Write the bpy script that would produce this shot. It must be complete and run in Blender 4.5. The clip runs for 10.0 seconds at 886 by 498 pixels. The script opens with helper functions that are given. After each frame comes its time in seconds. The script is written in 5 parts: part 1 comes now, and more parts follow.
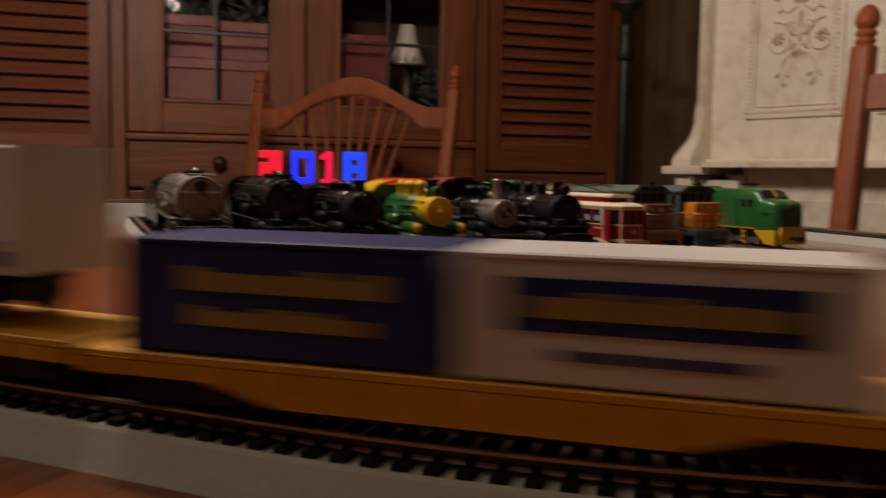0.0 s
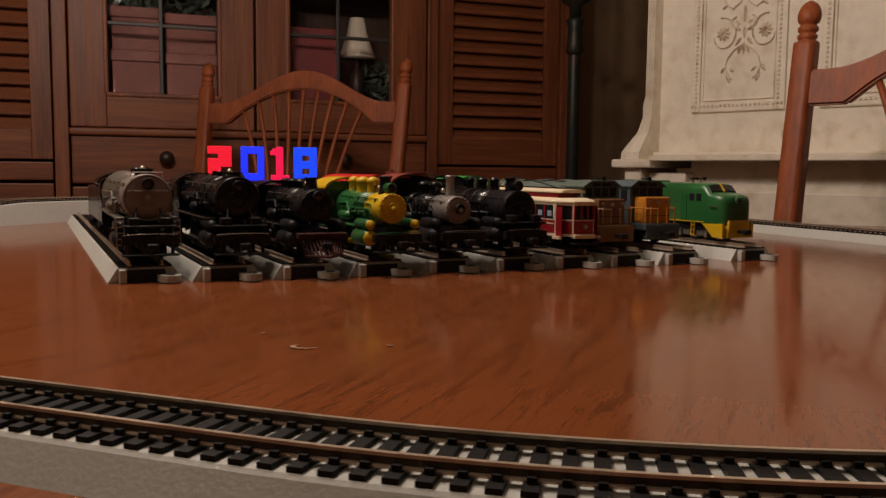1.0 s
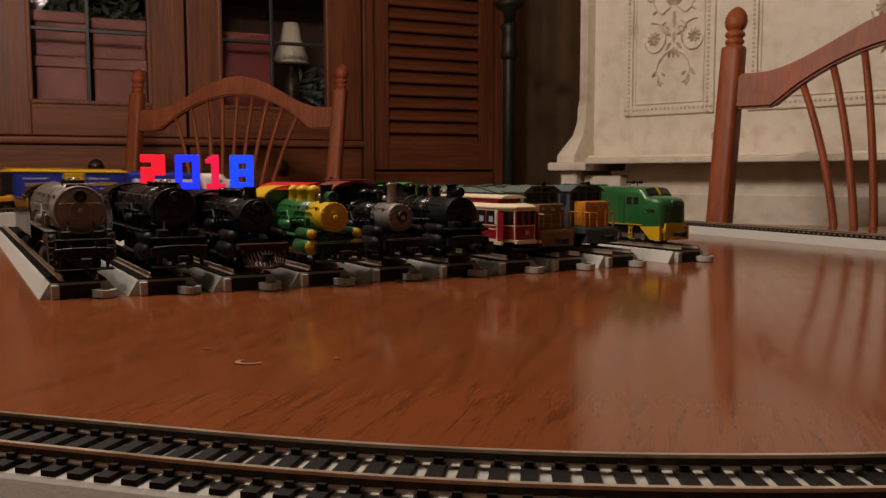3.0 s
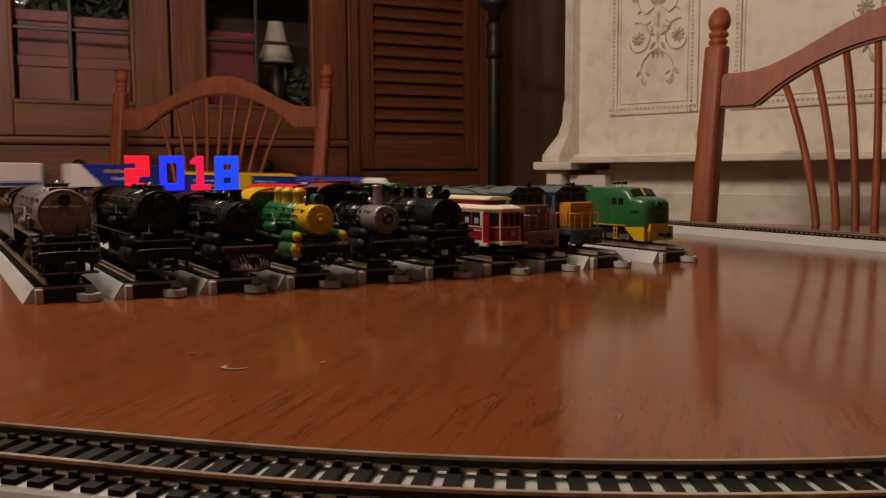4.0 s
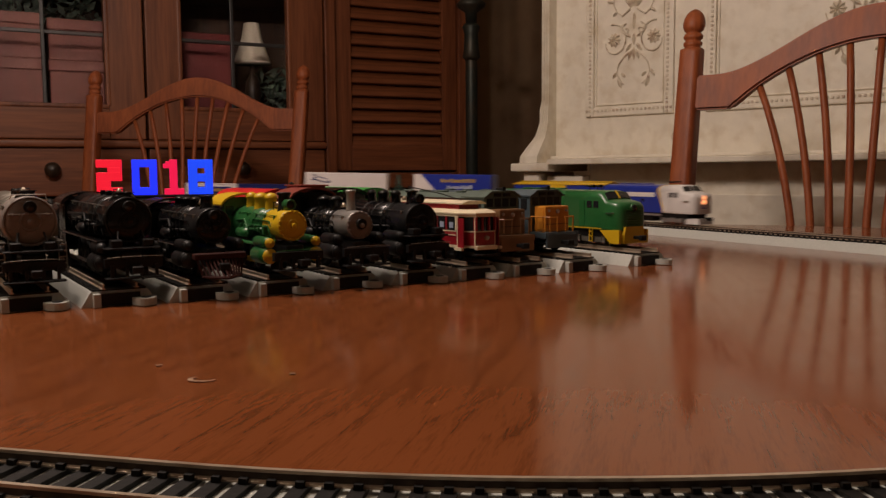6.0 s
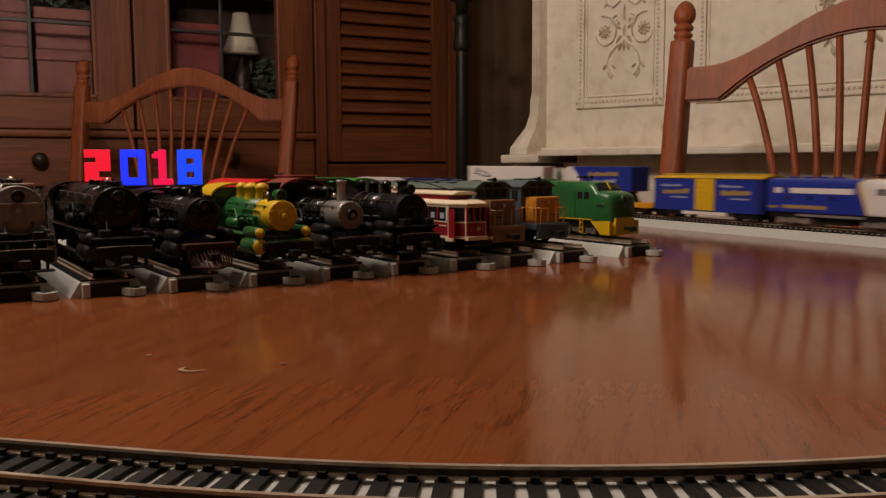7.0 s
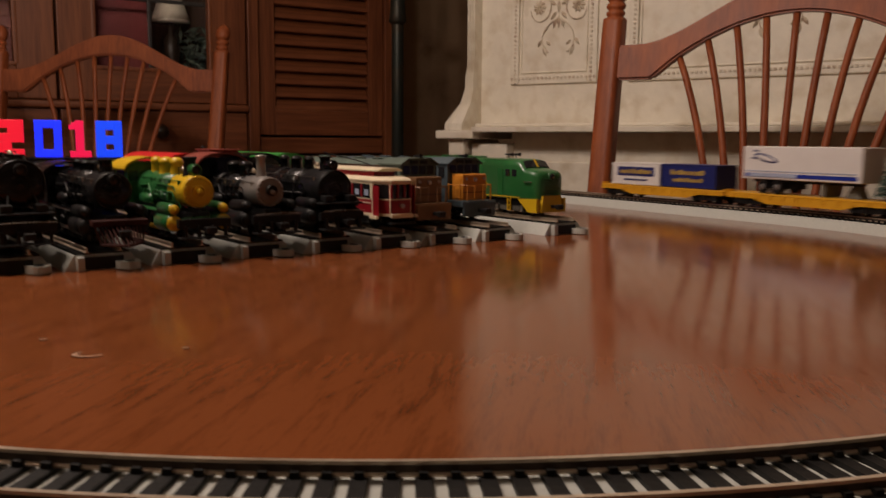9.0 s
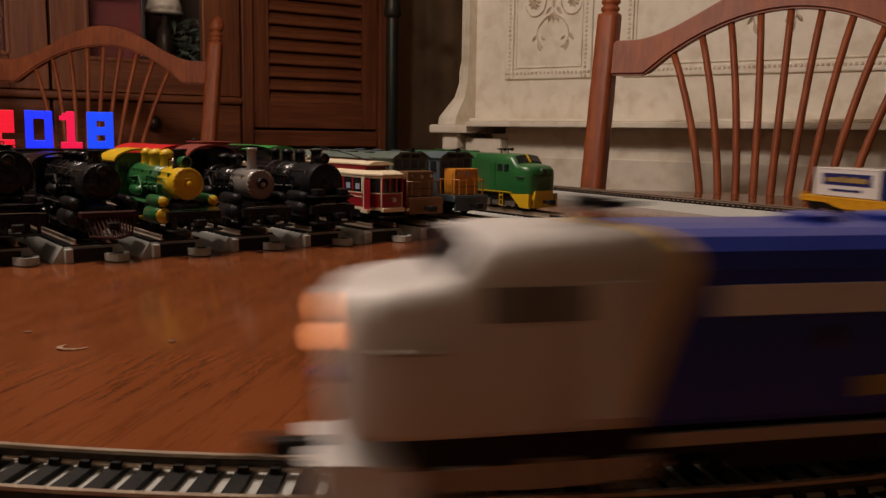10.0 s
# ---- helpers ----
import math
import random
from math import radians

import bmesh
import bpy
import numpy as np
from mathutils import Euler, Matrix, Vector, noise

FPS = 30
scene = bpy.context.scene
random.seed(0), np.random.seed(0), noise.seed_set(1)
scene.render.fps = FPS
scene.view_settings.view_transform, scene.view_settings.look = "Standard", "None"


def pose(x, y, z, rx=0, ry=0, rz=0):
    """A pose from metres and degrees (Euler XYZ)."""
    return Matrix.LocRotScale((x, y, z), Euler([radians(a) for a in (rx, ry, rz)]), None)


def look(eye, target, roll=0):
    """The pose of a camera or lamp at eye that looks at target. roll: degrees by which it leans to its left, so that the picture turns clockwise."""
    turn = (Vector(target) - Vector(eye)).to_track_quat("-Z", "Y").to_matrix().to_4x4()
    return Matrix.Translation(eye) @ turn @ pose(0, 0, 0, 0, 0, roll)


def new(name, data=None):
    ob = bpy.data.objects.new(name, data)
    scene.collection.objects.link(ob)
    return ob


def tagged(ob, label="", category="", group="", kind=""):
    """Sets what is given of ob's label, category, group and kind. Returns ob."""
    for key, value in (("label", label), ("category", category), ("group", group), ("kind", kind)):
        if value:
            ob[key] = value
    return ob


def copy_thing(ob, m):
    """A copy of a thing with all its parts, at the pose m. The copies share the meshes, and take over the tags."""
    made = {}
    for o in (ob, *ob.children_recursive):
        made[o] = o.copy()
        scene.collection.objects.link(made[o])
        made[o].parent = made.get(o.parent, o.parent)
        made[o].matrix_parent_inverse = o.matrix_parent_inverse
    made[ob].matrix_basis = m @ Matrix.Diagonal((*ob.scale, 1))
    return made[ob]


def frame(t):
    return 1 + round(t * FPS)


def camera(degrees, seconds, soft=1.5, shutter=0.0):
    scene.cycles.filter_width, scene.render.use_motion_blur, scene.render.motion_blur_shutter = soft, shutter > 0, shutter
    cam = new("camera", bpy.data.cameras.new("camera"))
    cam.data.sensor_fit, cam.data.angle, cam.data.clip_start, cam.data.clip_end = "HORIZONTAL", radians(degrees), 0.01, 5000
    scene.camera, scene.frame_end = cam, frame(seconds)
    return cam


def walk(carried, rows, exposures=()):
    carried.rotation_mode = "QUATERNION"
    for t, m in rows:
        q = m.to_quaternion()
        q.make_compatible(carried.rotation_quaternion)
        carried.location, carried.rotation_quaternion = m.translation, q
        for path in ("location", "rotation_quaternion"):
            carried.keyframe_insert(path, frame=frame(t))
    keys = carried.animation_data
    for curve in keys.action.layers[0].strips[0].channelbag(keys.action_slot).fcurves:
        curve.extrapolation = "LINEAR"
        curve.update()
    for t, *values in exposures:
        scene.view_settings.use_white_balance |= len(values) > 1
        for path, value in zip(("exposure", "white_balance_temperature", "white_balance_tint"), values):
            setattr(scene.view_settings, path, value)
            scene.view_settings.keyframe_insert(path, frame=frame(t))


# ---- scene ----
cam = camera(54.8, 10.0, soft=1.4, shutter=0.9)
PATH = [
    (0, (0.049, -0.045, 0.063), (-0.037, 1.946, -0.105), 0.9),
    (0.5, (0.051, -0.038, 0.063), (0.081, 1.953, -0.127), 0.8),
    (1, (0.048, -0.043, 0.065), (0.074, 1.949, -0.117), 0.6),
    (1.5, (0.043, -0.046, 0.063), (0.122, 1.946, -0.105), 1.1),
    (2, (0.045, -0.042, 0.068), (0.157, 1.947, -0.11), -0.0),
    (2.5, (0.045, -0.04, 0.067), (0.187, 1.947, -0.11), -0.1),
    (3, (0.045, -0.041, 0.067), (0.216, 1.945, -0.105), -0.1),
    (4.5, (0.045, -0.042, 0.07), (0.259, 1.939, -0.107), -0.3),
    (5, (0.047, -0.04, 0.07), (0.272, 1.94, -0.106), -0.4),
    (5.5, (0.049, -0.039, 0.072), (0.285, 1.94, -0.1), -0.5),
    (7, (0.048, -0.038, 0.071), (0.323, 1.934, -0.123), -0.3),
    (7.5, (0.05, -0.037, 0.071), (0.327, 1.933, -0.134), -0.4),
    (8, (0.052, -0.036, 0.073), (0.337, 1.933, -0.129), -0.7),
    (8.5, (0.053, -0.035, 0.073), (0.393, 1.927, -0.117), -0.4),
    (9, (0.059, -0.031, 0.072), (0.474, 1.909, -0.18), 0.4),
    (9.5, (0.061, -0.031, 0.07), (0.495, 1.903, -0.195), 1.0),
    (10, (0.061, -0.03, 0.072), (0.49, 1.905, -0.193), 0.9),
]
walk(cam, [(t, look(eye, target, roll)) for t, eye, target, roll in PATH])

# ---- world, lamps, exposure ----
world = bpy.data.worlds.new("night_room")
scene.world = world
world.use_nodes = True
world.node_tree.nodes["Background"].inputs[0].default_value = (1.0, 0.72, 0.45, 1)
world.node_tree.nodes["Background"].inputs[1].default_value = 0.02
scene.view_settings.exposure = 0.0


def lamp(name, place, power, size, colour=(1.0, 0.80, 0.69)):
    data = bpy.data.lights.new(name, "POINT")
    data.energy, data.shadow_soft_size, data.color = power, size, colour
    ob = new(name, data)
    ob.location = place
    return ob


BULBS = [(-0.30 + 0.13 * math.cos(a), 0.55 + 0.13 * math.sin(a), 0.90) for a in (0.3, 1.87, 3.44, 5.0)]
for place in BULBS:
    lamp("chandelier_light", (place[0], place[1], place[2] - 0.045), 7.3, 0.035)

# Unseen fill lamp, added to brighten the left side and the near track.
lamp("pendant_light", (-1.45, 0.10, 1.24), 10.5, 0.07, (1.0, 0.80, 0.64))


# ---- materials ----
def material(name, base, rough=0.5, metal=0.0, vary=0.12, scale=60.0, bump=0.1, bump_scale=250.0, coat=0.0, dirt=None, dirt_scale=9.0, spec=0.5):
    m = bpy.data.materials.new(name)
    m.use_nodes = True
    n, l = m.node_tree.nodes, m.node_tree.links
    b = n["Principled BSDF"]
    b.inputs["Roughness"].default_value, b.inputs["Metallic"].default_value = rough, metal
    b.inputs["Specular IOR Level"].default_value = spec
    b.inputs["Coat Weight"].default_value = coat
    b.inputs["Coat Roughness"].default_value = 0.12
    tc = n.new("ShaderNodeTexCoord")
    fine = n.new("ShaderNodeTexNoise")
    fine.inputs["Scale"].default_value, fine.inputs["Detail"].default_value = scale, 5
    l.new(tc.outputs["Object"], fine.inputs["Vector"])
    ramp = n.new("ShaderNodeValToRGB")
    lo, hi = 1 - vary, 1 + vary
    ramp.color_ramp.elements[0].color = (base[0] * lo, base[1] * lo, base[2] * lo, 1)
    ramp.color_ramp.elements[1].color = (min(1, base[0] * hi), min(1, base[1] * hi), min(1, base[2] * hi), 1)
    ramp.color_ramp.elements[0].position, ramp.color_ramp.elements[1].position = 0.3, 0.7
    l.new(fine.outputs["Fac"], ramp.inputs["Fac"])
    out = ramp.outputs["Color"]
    if dirt:
        big = n.new("ShaderNodeTexNoise")
        big.inputs["Scale"].default_value, big.inputs["Detail"].default_value = dirt_scale, 7
        l.new(tc.outputs["Object"], big.inputs["Vector"])
        lim = n.new("ShaderNodeValToRGB")
        lim.color_ramp.elements[0].position, lim.color_ramp.elements[1].position = 0.5, 0.72
        l.new(big.outputs["Fac"], lim.inputs["Fac"])
        mix = n.new("ShaderNodeMix")
        mix.data_type = "RGBA"
        mix.inputs["B"].default_value = (*dirt, 1)
        l.new(lim.outputs["Color"], mix.inputs["Factor"])
        l.new(out, mix.inputs["A"])
        out = mix.outputs["Result"]
    l.new(out, b.inputs["Base Color"])
    rr = n.new("ShaderNodeMapRange")
    rr.inputs["To Min"].default_value, rr.inputs["To Max"].default_value = max(0.03, rough - 0.08), min(1, rough + 0.08)
    l.new(fine.outputs["Fac"], rr.inputs["Value"])
    l.new(rr.outputs["Result"], b.inputs["Roughness"])
    if bump:
        g = n.new("ShaderNodeTexNoise")
        g.inputs["Scale"].default_value, g.inputs["Detail"].default_value = bump_scale, 3
        l.new(tc.outputs["Object"], g.inputs["Vector"])
        bp = n.new("ShaderNodeBump")
        bp.inputs["Strength"].default_value, bp.inputs["Distance"].default_value = bump, 0.002
        l.new(g.outputs["Fac"], bp.inputs["Height"])
        l.new(bp.outputs["Normal"], b.inputs["Normal"])
    return m


def wood(name, dark, light, rough=0.4, coat=0.0, along="z", fine=90.0, turn=0.0, bump=0.12, stretch=0.06, lo=0.36, hi=0.62):
    """Wood with its grain along one axis of the object."""
    m = bpy.data.materials.new(name)
    m.use_nodes = True
    n, l = m.node_tree.nodes, m.node_tree.links
    b = n["Principled BSDF"]
    tc, mp = n.new("ShaderNodeTexCoord"), n.new("ShaderNodeMapping")
    mp.inputs["Rotation"].default_value[2] = radians(turn)
    mp.inputs["Scale"].default_value = [stretch if a == along else 1.0 for a in "xyz"]
    l.new(tc.outputs["Object"], mp.inputs["Vector"])
    pores, bands = n.new("ShaderNodeTexNoise"), n.new("ShaderNodeTexNoise")
    pores.inputs["Scale"].default_value, pores.inputs["Detail"].default_value = fine * 2.2, 4
    bands.inputs["Scale"].default_value, bands.inputs["Detail"].default_value, bands.inputs["Distortion"].default_value = fine * 0.28, 6, 1.2
    l.new(mp.outputs["Vector"], pores.inputs["Vector"])
    l.new(mp.outputs["Vector"], bands.inputs["Vector"])
    mix = n.new("ShaderNodeMath")
    mix.operation = "MULTIPLY_ADD"
    mix.inputs[1].default_value = 0.4
    l.new(pores.outputs["Fac"], mix.inputs[0])
    half = n.new("ShaderNodeMath")
    half.operation = "MULTIPLY"
    half.inputs[1].default_value = 0.6
    l.new(bands.outputs["Fac"], half.inputs[0])
    l.new(half.outputs[0], mix.inputs[2])
    ramp = n.new("ShaderNodeValToRGB")
    ramp.color_ramp.elements[0].color, ramp.color_ramp.elements[1].color = (*dark, 1), (*light, 1)
    ramp.color_ramp.elements[0].position, ramp.color_ramp.elements[1].position = lo, hi
    l.new(mix.outputs[0], ramp.inputs["Fac"])
    l.new(ramp.outputs["Color"], b.inputs["Base Color"])
    rr = n.new("ShaderNodeMapRange")
    rr.inputs["To Min"].default_value, rr.inputs["To Max"].default_value = rough - 0.07, rough + 0.1
    l.new(bands.outputs["Fac"], rr.inputs["Value"])
    l.new(rr.outputs["Result"], b.inputs["Roughness"])
    b.inputs["Coat Weight"].default_value, b.inputs["Coat Roughness"].default_value = coat, 0.05
    bp = n.new("ShaderNodeBump")
    bp.inputs["Strength"].default_value, bp.inputs["Distance"].default_value = bump, 0.001
    l.new(pores.outputs["Fac"], bp.inputs["Height"])
    l.new(bp.outputs["Normal"], b.inputs["Normal"])
    return m


def glow(name, colour, strength, base):
    m = material(name, base, 0.35, vary=0.05, bump=0)
    b = m.node_tree.nodes["Principled BSDF"]
    b.inputs["Emission Color"].default_value, b.inputs["Emission Strength"].default_value = (*colour, 1), strength
    return m


TABLE = wood("table_veneer", (0.126, 0.036, 0.0120), (0.200, 0.0610, 0.0200), rough=0.11, coat=0.0, along="y", fine=640, turn=-24, bump=0.012, stretch=0.09, lo=0.34, hi=0.52)
TABLE.node_tree.nodes["Principled BSDF"].inputs["Specular IOR Level"].default_value = 0.22
CHAIR = wood("cherry_chair", (0.18, 0.043, 0.014), (0.32, 0.088, 0.028), rough=0.46, coat=0.0, along="z", fine=80)
CHAIR.node_tree.nodes["Principled BSDF"].inputs["Specular IOR Level"].default_value = 0.28
HUTCH = wood("hutch_oak", (0.12, 0.034, 0.0125), (0.265, 0.088, 0.033), rough=0.45, along="z", fine=70)
HUTCH_H = wood("hutch_oak_rail", (0.12, 0.034, 0.0125), (0.265, 0.088, 0.033), rough=0.45, along="x", fine=70)
# The hutch's oak darkened: shade inside the cabinet is put into the colour.
HUTCH_SHADED = wood("shaded_hutch_interior", (0.035, 0.016, 0.008), (0.08, 0.035, 0.016), rough=0.6, along="z", fine=50)
KNOB = material("dark_knob", (0.03, 0.018, 0.012), 0.35)
LEAD = material("lead_came", (0.05, 0.05, 0.05), 0.45, metal=0.6)
WHITE = material("distressed_white_paint", (0.86, 0.81, 0.69), 0.5, vary=0.05, scale=38, bump=0.22, bump_scale=90, dirt=(0.70, 0.62, 0.48), dirt_scale=24)
CARVED = material("antiqued_carving", (0.76, 0.69, 0.56), 0.55, vary=0.12, scale=60, bump=0.3, dirt=(0.42, 0.29, 0.20), dirt_scale=60)
WALL = material("olive_brown_plaster", (0.36, 0.25, 0.15), 0.8, vary=0.2, scale=6, bump=0.3, bump_scale=30, dirt=(0.22, 0.14, 0.08), dirt_scale=6)
CEIL = material("ceiling_paint", (0.7, 0.64, 0.55), 0.8, scale=5)
FLOOR = wood("floor_oak", (0.10, 0.045, 0.02), (0.22, 0.11, 0.05), rough=0.4, along="x", fine=30)
IRON = material("dark_green_iron", (0.035, 0.042, 0.036), 0.45, metal=0.5, dirt=(0.07, 0.05, 0.03))
ROADBED = material("grey_roadbed_plastic", (0.44, 0.455, 0.42), 0.6, vary=0.05, scale=500, bump=0.08, bump_scale=900)
TIE = material("black_tie_plastic", (0.009, 0.0085, 0.008), 0.55, scale=300, spec=0.2)
RAIL = material("nickel_rail", (0.52, 0.43, 0.33), 0.34, metal=0.55, scale=120, dirt=(0.30, 0.22, 0.15), dirt_scale=40)
# Dark reflection on the rail's side, put into the web's colour.
RAILDARK = material("darkened_rail_web", (0.045, 0.030, 0.020), 0.6, metal=0.3, scale=300, vary=0.3)
BLACK = material("black_enamel", (0.006, 0.006, 0.0068), 0.2, vary=0.3, scale=150, bump=0.05, spec=0.28)
BLACKM = material("matt_black", (0.008, 0.008, 0.0085), 0.45, vary=0.3, spec=0.25)
GREY = material("graphite_grey", (0.13, 0.122, 0.10), 0.36, metal=0.2, vary=0.12, scale=200)
SILVER = material("silver_paint", (0.34, 0.325, 0.31), 0.35, metal=0.6, vary=0.1)
FACEGREY = material("matt_aluminium_paint", (0.21, 0.182, 0.166), 0.5, metal=0.15, vary=0.12, scale=300)
STEEL = material("steel", (0.45, 0.43, 0.40), 0.3, metal=1.0)
GREEN = material("green_paint", (0.018, 0.115, 0.030), 0.34, vary=0.08, coat=0.2)
DGREEN = material("leaf_green_roof", (0.03, 0.25, 0.04), 0.45, vary=0.08)
YELLOW = material("yellow_paint", (0.62, 0.40, 0.012), 0.38, vary=0.06)
ORANGE = material("orange_paint", (0.55, 0.22, 0.025), 0.4, vary=0.08)
BRONZE = material("bronze_brown", (0.20, 0.105, 0.047), 0.4, vary=0.15, metal=0.15)
REDROOF = material("oxide_red", (0.20, 0.035, 0.022), 0.5, vary=0.12)
RED = material("tram_red", (0.26, 0.010, 0.018), 0.35, vary=0.08)
BRIGHTRED = material("bright_red", (0.55, 0.012, 0.014), 0.4)
CREAM = material("cream_paint", (0.72, 0.62, 0.44), 0.45, vary=0.05)
SLATE = material("grey_green_roof", (0.085, 0.115, 0.095), 0.5, vary=0.2, scale=90)
BLUEGREY = material("blue_grey", (0.06, 0.085, 0.10), 0.5, vary=0.15)
MAROON = material("brown_sides", (0.10, 0.035, 0.022), 0.45)
BLUE = material("royal_blue", (0.012, 0.030, 0.27), 0.34, vary=0.06)
NAVY = material("navy_blue", (0.010, 0.018, 0.12), 0.4, vary=0.06)
TRAINWHITE = material("white_shell", (0.66, 0.64, 0.62), 0.4, vary=0.04)
FLATYEL = material("flatcar_yellow", (0.60, 0.30, 0.012), 0.45, vary=0.08)
GOLDBAR = material("gold_print", (0.36, 0.25, 0.06), 0.5)
PALEBAR = material("pale_print", (0.33, 0.38, 0.50), 0.5)
DARKGLASS = material("dark_window", (0.015, 0.016, 0.018), 0.12, vary=0.02, bump=0)
RUSTPILOT = material("rust_red_pilot", (0.035, 0.010, 0.008), 0.6, spec=0.2)
TREE = material("bottle_brush_green", (0.05, 0.10, 0.075), 0.7, vary=0.4, scale=400)
BOXRED = material("brick_red_card", (0.20, 0.066, 0.052), 0.6, vary=0.12, scale=20)
CERAMIC = material("white_ceramic", (0.62, 0.57, 0.47), 0.12, vary=0.05, bump=0)
GREYGREEN = material("grey_green_leaf", (0.10, 0.13, 0.10), 0.7, vary=0.4)
LED_RED = glow("red_lit_plastic", (1.0, 0.008, 0.035), 0.66, (0.5, 0.02, 0.03))
LED_PINK = glow("pink_red_lit_plastic", (1.0, 0.006, 0.085), 0.66, (0.5, 0.02, 0.05))
LED_AZURE = glow("azure_lit_plastic", (0.006, 0.045, 1.0), 0.80, (0.02, 0.10, 0.5))
DEEPRED = material("deep_red_card", (0.17, 0.022, 0.022), 0.5, vary=0.12, scale=20)
LED_BLUE = glow("blue_lit_plastic", (0.010, 0.012, 1.0), 0.95, (0.02, 0.08, 0.5))
HEADLIGHT = glow("warm_headlight", (1.0, 0.33, 0.12), 1.6, (0.8, 0.4, 0.2))
BULB = glow("bulb_glow", (1.0, 0.72, 0.42), 12.0, (0.9, 0.8, 0.6))
GLASS = bpy.data.materials.new("cabinet_glass")
GLASS.use_nodes = True
_g = GLASS.node_tree.nodes["Principled BSDF"]
_g.inputs["Transmission Weight"].default_value, _g.inputs["Roughness"].default_value, _g.inputs["IOR"].default_value = 1.0, 0.02, 1.14


# ---- mesh helpers ----
def link(name, bm, mat, parent=None, label="", smooth=False):
    me = bpy.data.meshes.new(name)
    if smooth:
        for fc in bm.faces:
            fc.smooth = True
    bm.normal_update()
    bm.to_mesh(me)
    bm.free()
    me.materials.append(mat)
    ob = new(name, me)
    if parent is not None:
        ob.parent = parent
    if label:
        ob["label"] = label
    if name in ("name_bar", "lettering_bar", "small_print"):
        tagged(ob, label, kind="stuff")
    return ob


def part(name, bm, mat, parent, label="", smooth=False):
    return link(name, bm, mat, parent, label, smooth)


def thing(name, m, label, category, group=""):
    ob = new(name)
    ob.matrix_basis = m
    ob.empty_display_size = 0.05
    return tagged(ob, label, category, group)


def box(x0, x1, y0, y1, z0, z1, bevel=0.0, bm=None, seg=2):
    own = bmesh.new()
    bmesh.ops.create_cube(own, size=1.0)
    for v in own.verts:
        v.co = Vector(((x0 + x1) / 2 + v.co.x * (x1 - x0), (y0 + y1) / 2 + v.co.y * (y1 - y0), (z0 + z1) / 2 + v.co.z * (z1 - z0)))
    if bevel:
        bmesh.ops.bevel(own, geom=own.edges[:], offset=bevel, segments=seg, profile=0.6, affect="EDGES")
    return merge(bm, own)


def merge(bm, own):
    if bm is None:
        return own
    me = bpy.data.meshes.new("tmp")
    own.to_mesh(me)
    own.free()
    bm.from_mesh(me)
    bpy.data.meshes.remove(me)
    return bm


def rings(loops, closed=True, caps=True, bm=None):
    """A skin over loops of points, one after the other."""
    own = bmesh.new()
    vs = [[own.verts.new(p) for p in lp] for lp in loops]
    n = len(loops[0])
    for a, b in zip(vs, vs[1:]):
        for i in range(n if closed else n - 1):
            j = (i + 1) % n
            own.faces.new((a[i], a[j], b[j], b[i]))
    if caps and closed:
        own.faces.new(vs[0][::-1])
        own.faces.new(vs[-1])
    bmesh.ops.recalc_face_normals(own, faces=own.faces[:])
    return merge(bm, own)


def lathe(profile, axis="z", at=(0, 0, 0), seg=16, bm=None):
    """A turned shape: rows of radius and place along the axis."""
    loops = []
    for r, h in profile:
        lp = []
        for k in range(seg):
            c, s = r * math.cos(2 * math.pi * k / seg), r * math.sin(2 * math.pi * k / seg)
            p = {"z": (c, s, h), "x": (h, c, s), "y": (c, h, s)}[axis]
            lp.append((p[0] + at[0], p[1] + at[1], p[2] + at[2]))
        loops.append(lp)
    return rings(loops, bm=bm)


def tube(points, r, seg=8, bm=None, r2=None):
    pts = [Vector(p) for p in points]
    loops = []
    for i, p in enumerate(pts):
        d = (pts[min(i + 1, len(pts) - 1)] - pts[max(i - 1, 0)]).normalized()
        side = d.cross(Vector((0, 0, 1)) if abs(d.z) < 0.9 else Vector((1, 0, 0))).normalized()
        up = side.cross(d)
        rad = r if r2 is None else r + (r2 - r) * i / (len(pts) - 1)
        loops.append([p + rad * (math.cos(a) * side + math.sin(a) * up) for a in (2 * math.pi * k / seg for k in range(seg))])
    return rings(loops, bm=bm)


def prism(profile, x0, x1, bm=None):
    """A (y, z) outline pushed along x."""
    return rings([[(x0, y, z) for y, z in profile], [(x1, y, z) for y, z in profile]], bm=bm)


def plate(outline, y0, y1, bm=None):
    """A (x, z) outline pushed along y."""
    return rings([[(x, y0, z) for x, z in outline], [(x, y1, z) for x, z in outline]], bm=bm)


# ---- the room ----
ROOM = pose(0, 0, 0, 0, 0, 20)  # the walls run at 20 degrees
FLOOR_Z = -0.75


def room():
    x0, x1, y0, y1, z0, z1, t = -2.6, 2.3, -2.6, 2.86, FLOOR_Z, 1.72, 0.12
    for name, mat, b in (("floor", FLOOR, (x0 - t, x1 + t, y0 - t, y1 + t, z0 - t, z0)),
                         ("ceiling", CEIL, (x0 - t, x1 + t, y0 - t, y1 + t, z1, z1 + t)),
                         ("wall_north", WALL, (x0, x1, y1, y1 + t, z0, z1)),
                         ("wall_south", WALL, (x0, x1, y0 - t, y0, z0, z1)),
                         ("wall_west", WALL, (x0 - t, x0, y0 - t, y1 + t, z0, z1)),
                         ("wall_east", WALL, (x1, x1 + t, y0 - t, y1 + t, z0, z1))):
        ob = link(name, box(*b), mat)
        ob.matrix_basis = ROOM
        tagged(ob, {"floor": "dark oak floorboards", "ceiling": "plain off-white ceiling"}.get(name, "olive brown rough plaster wall"), name.split("_")[0], kind="structure")


room()


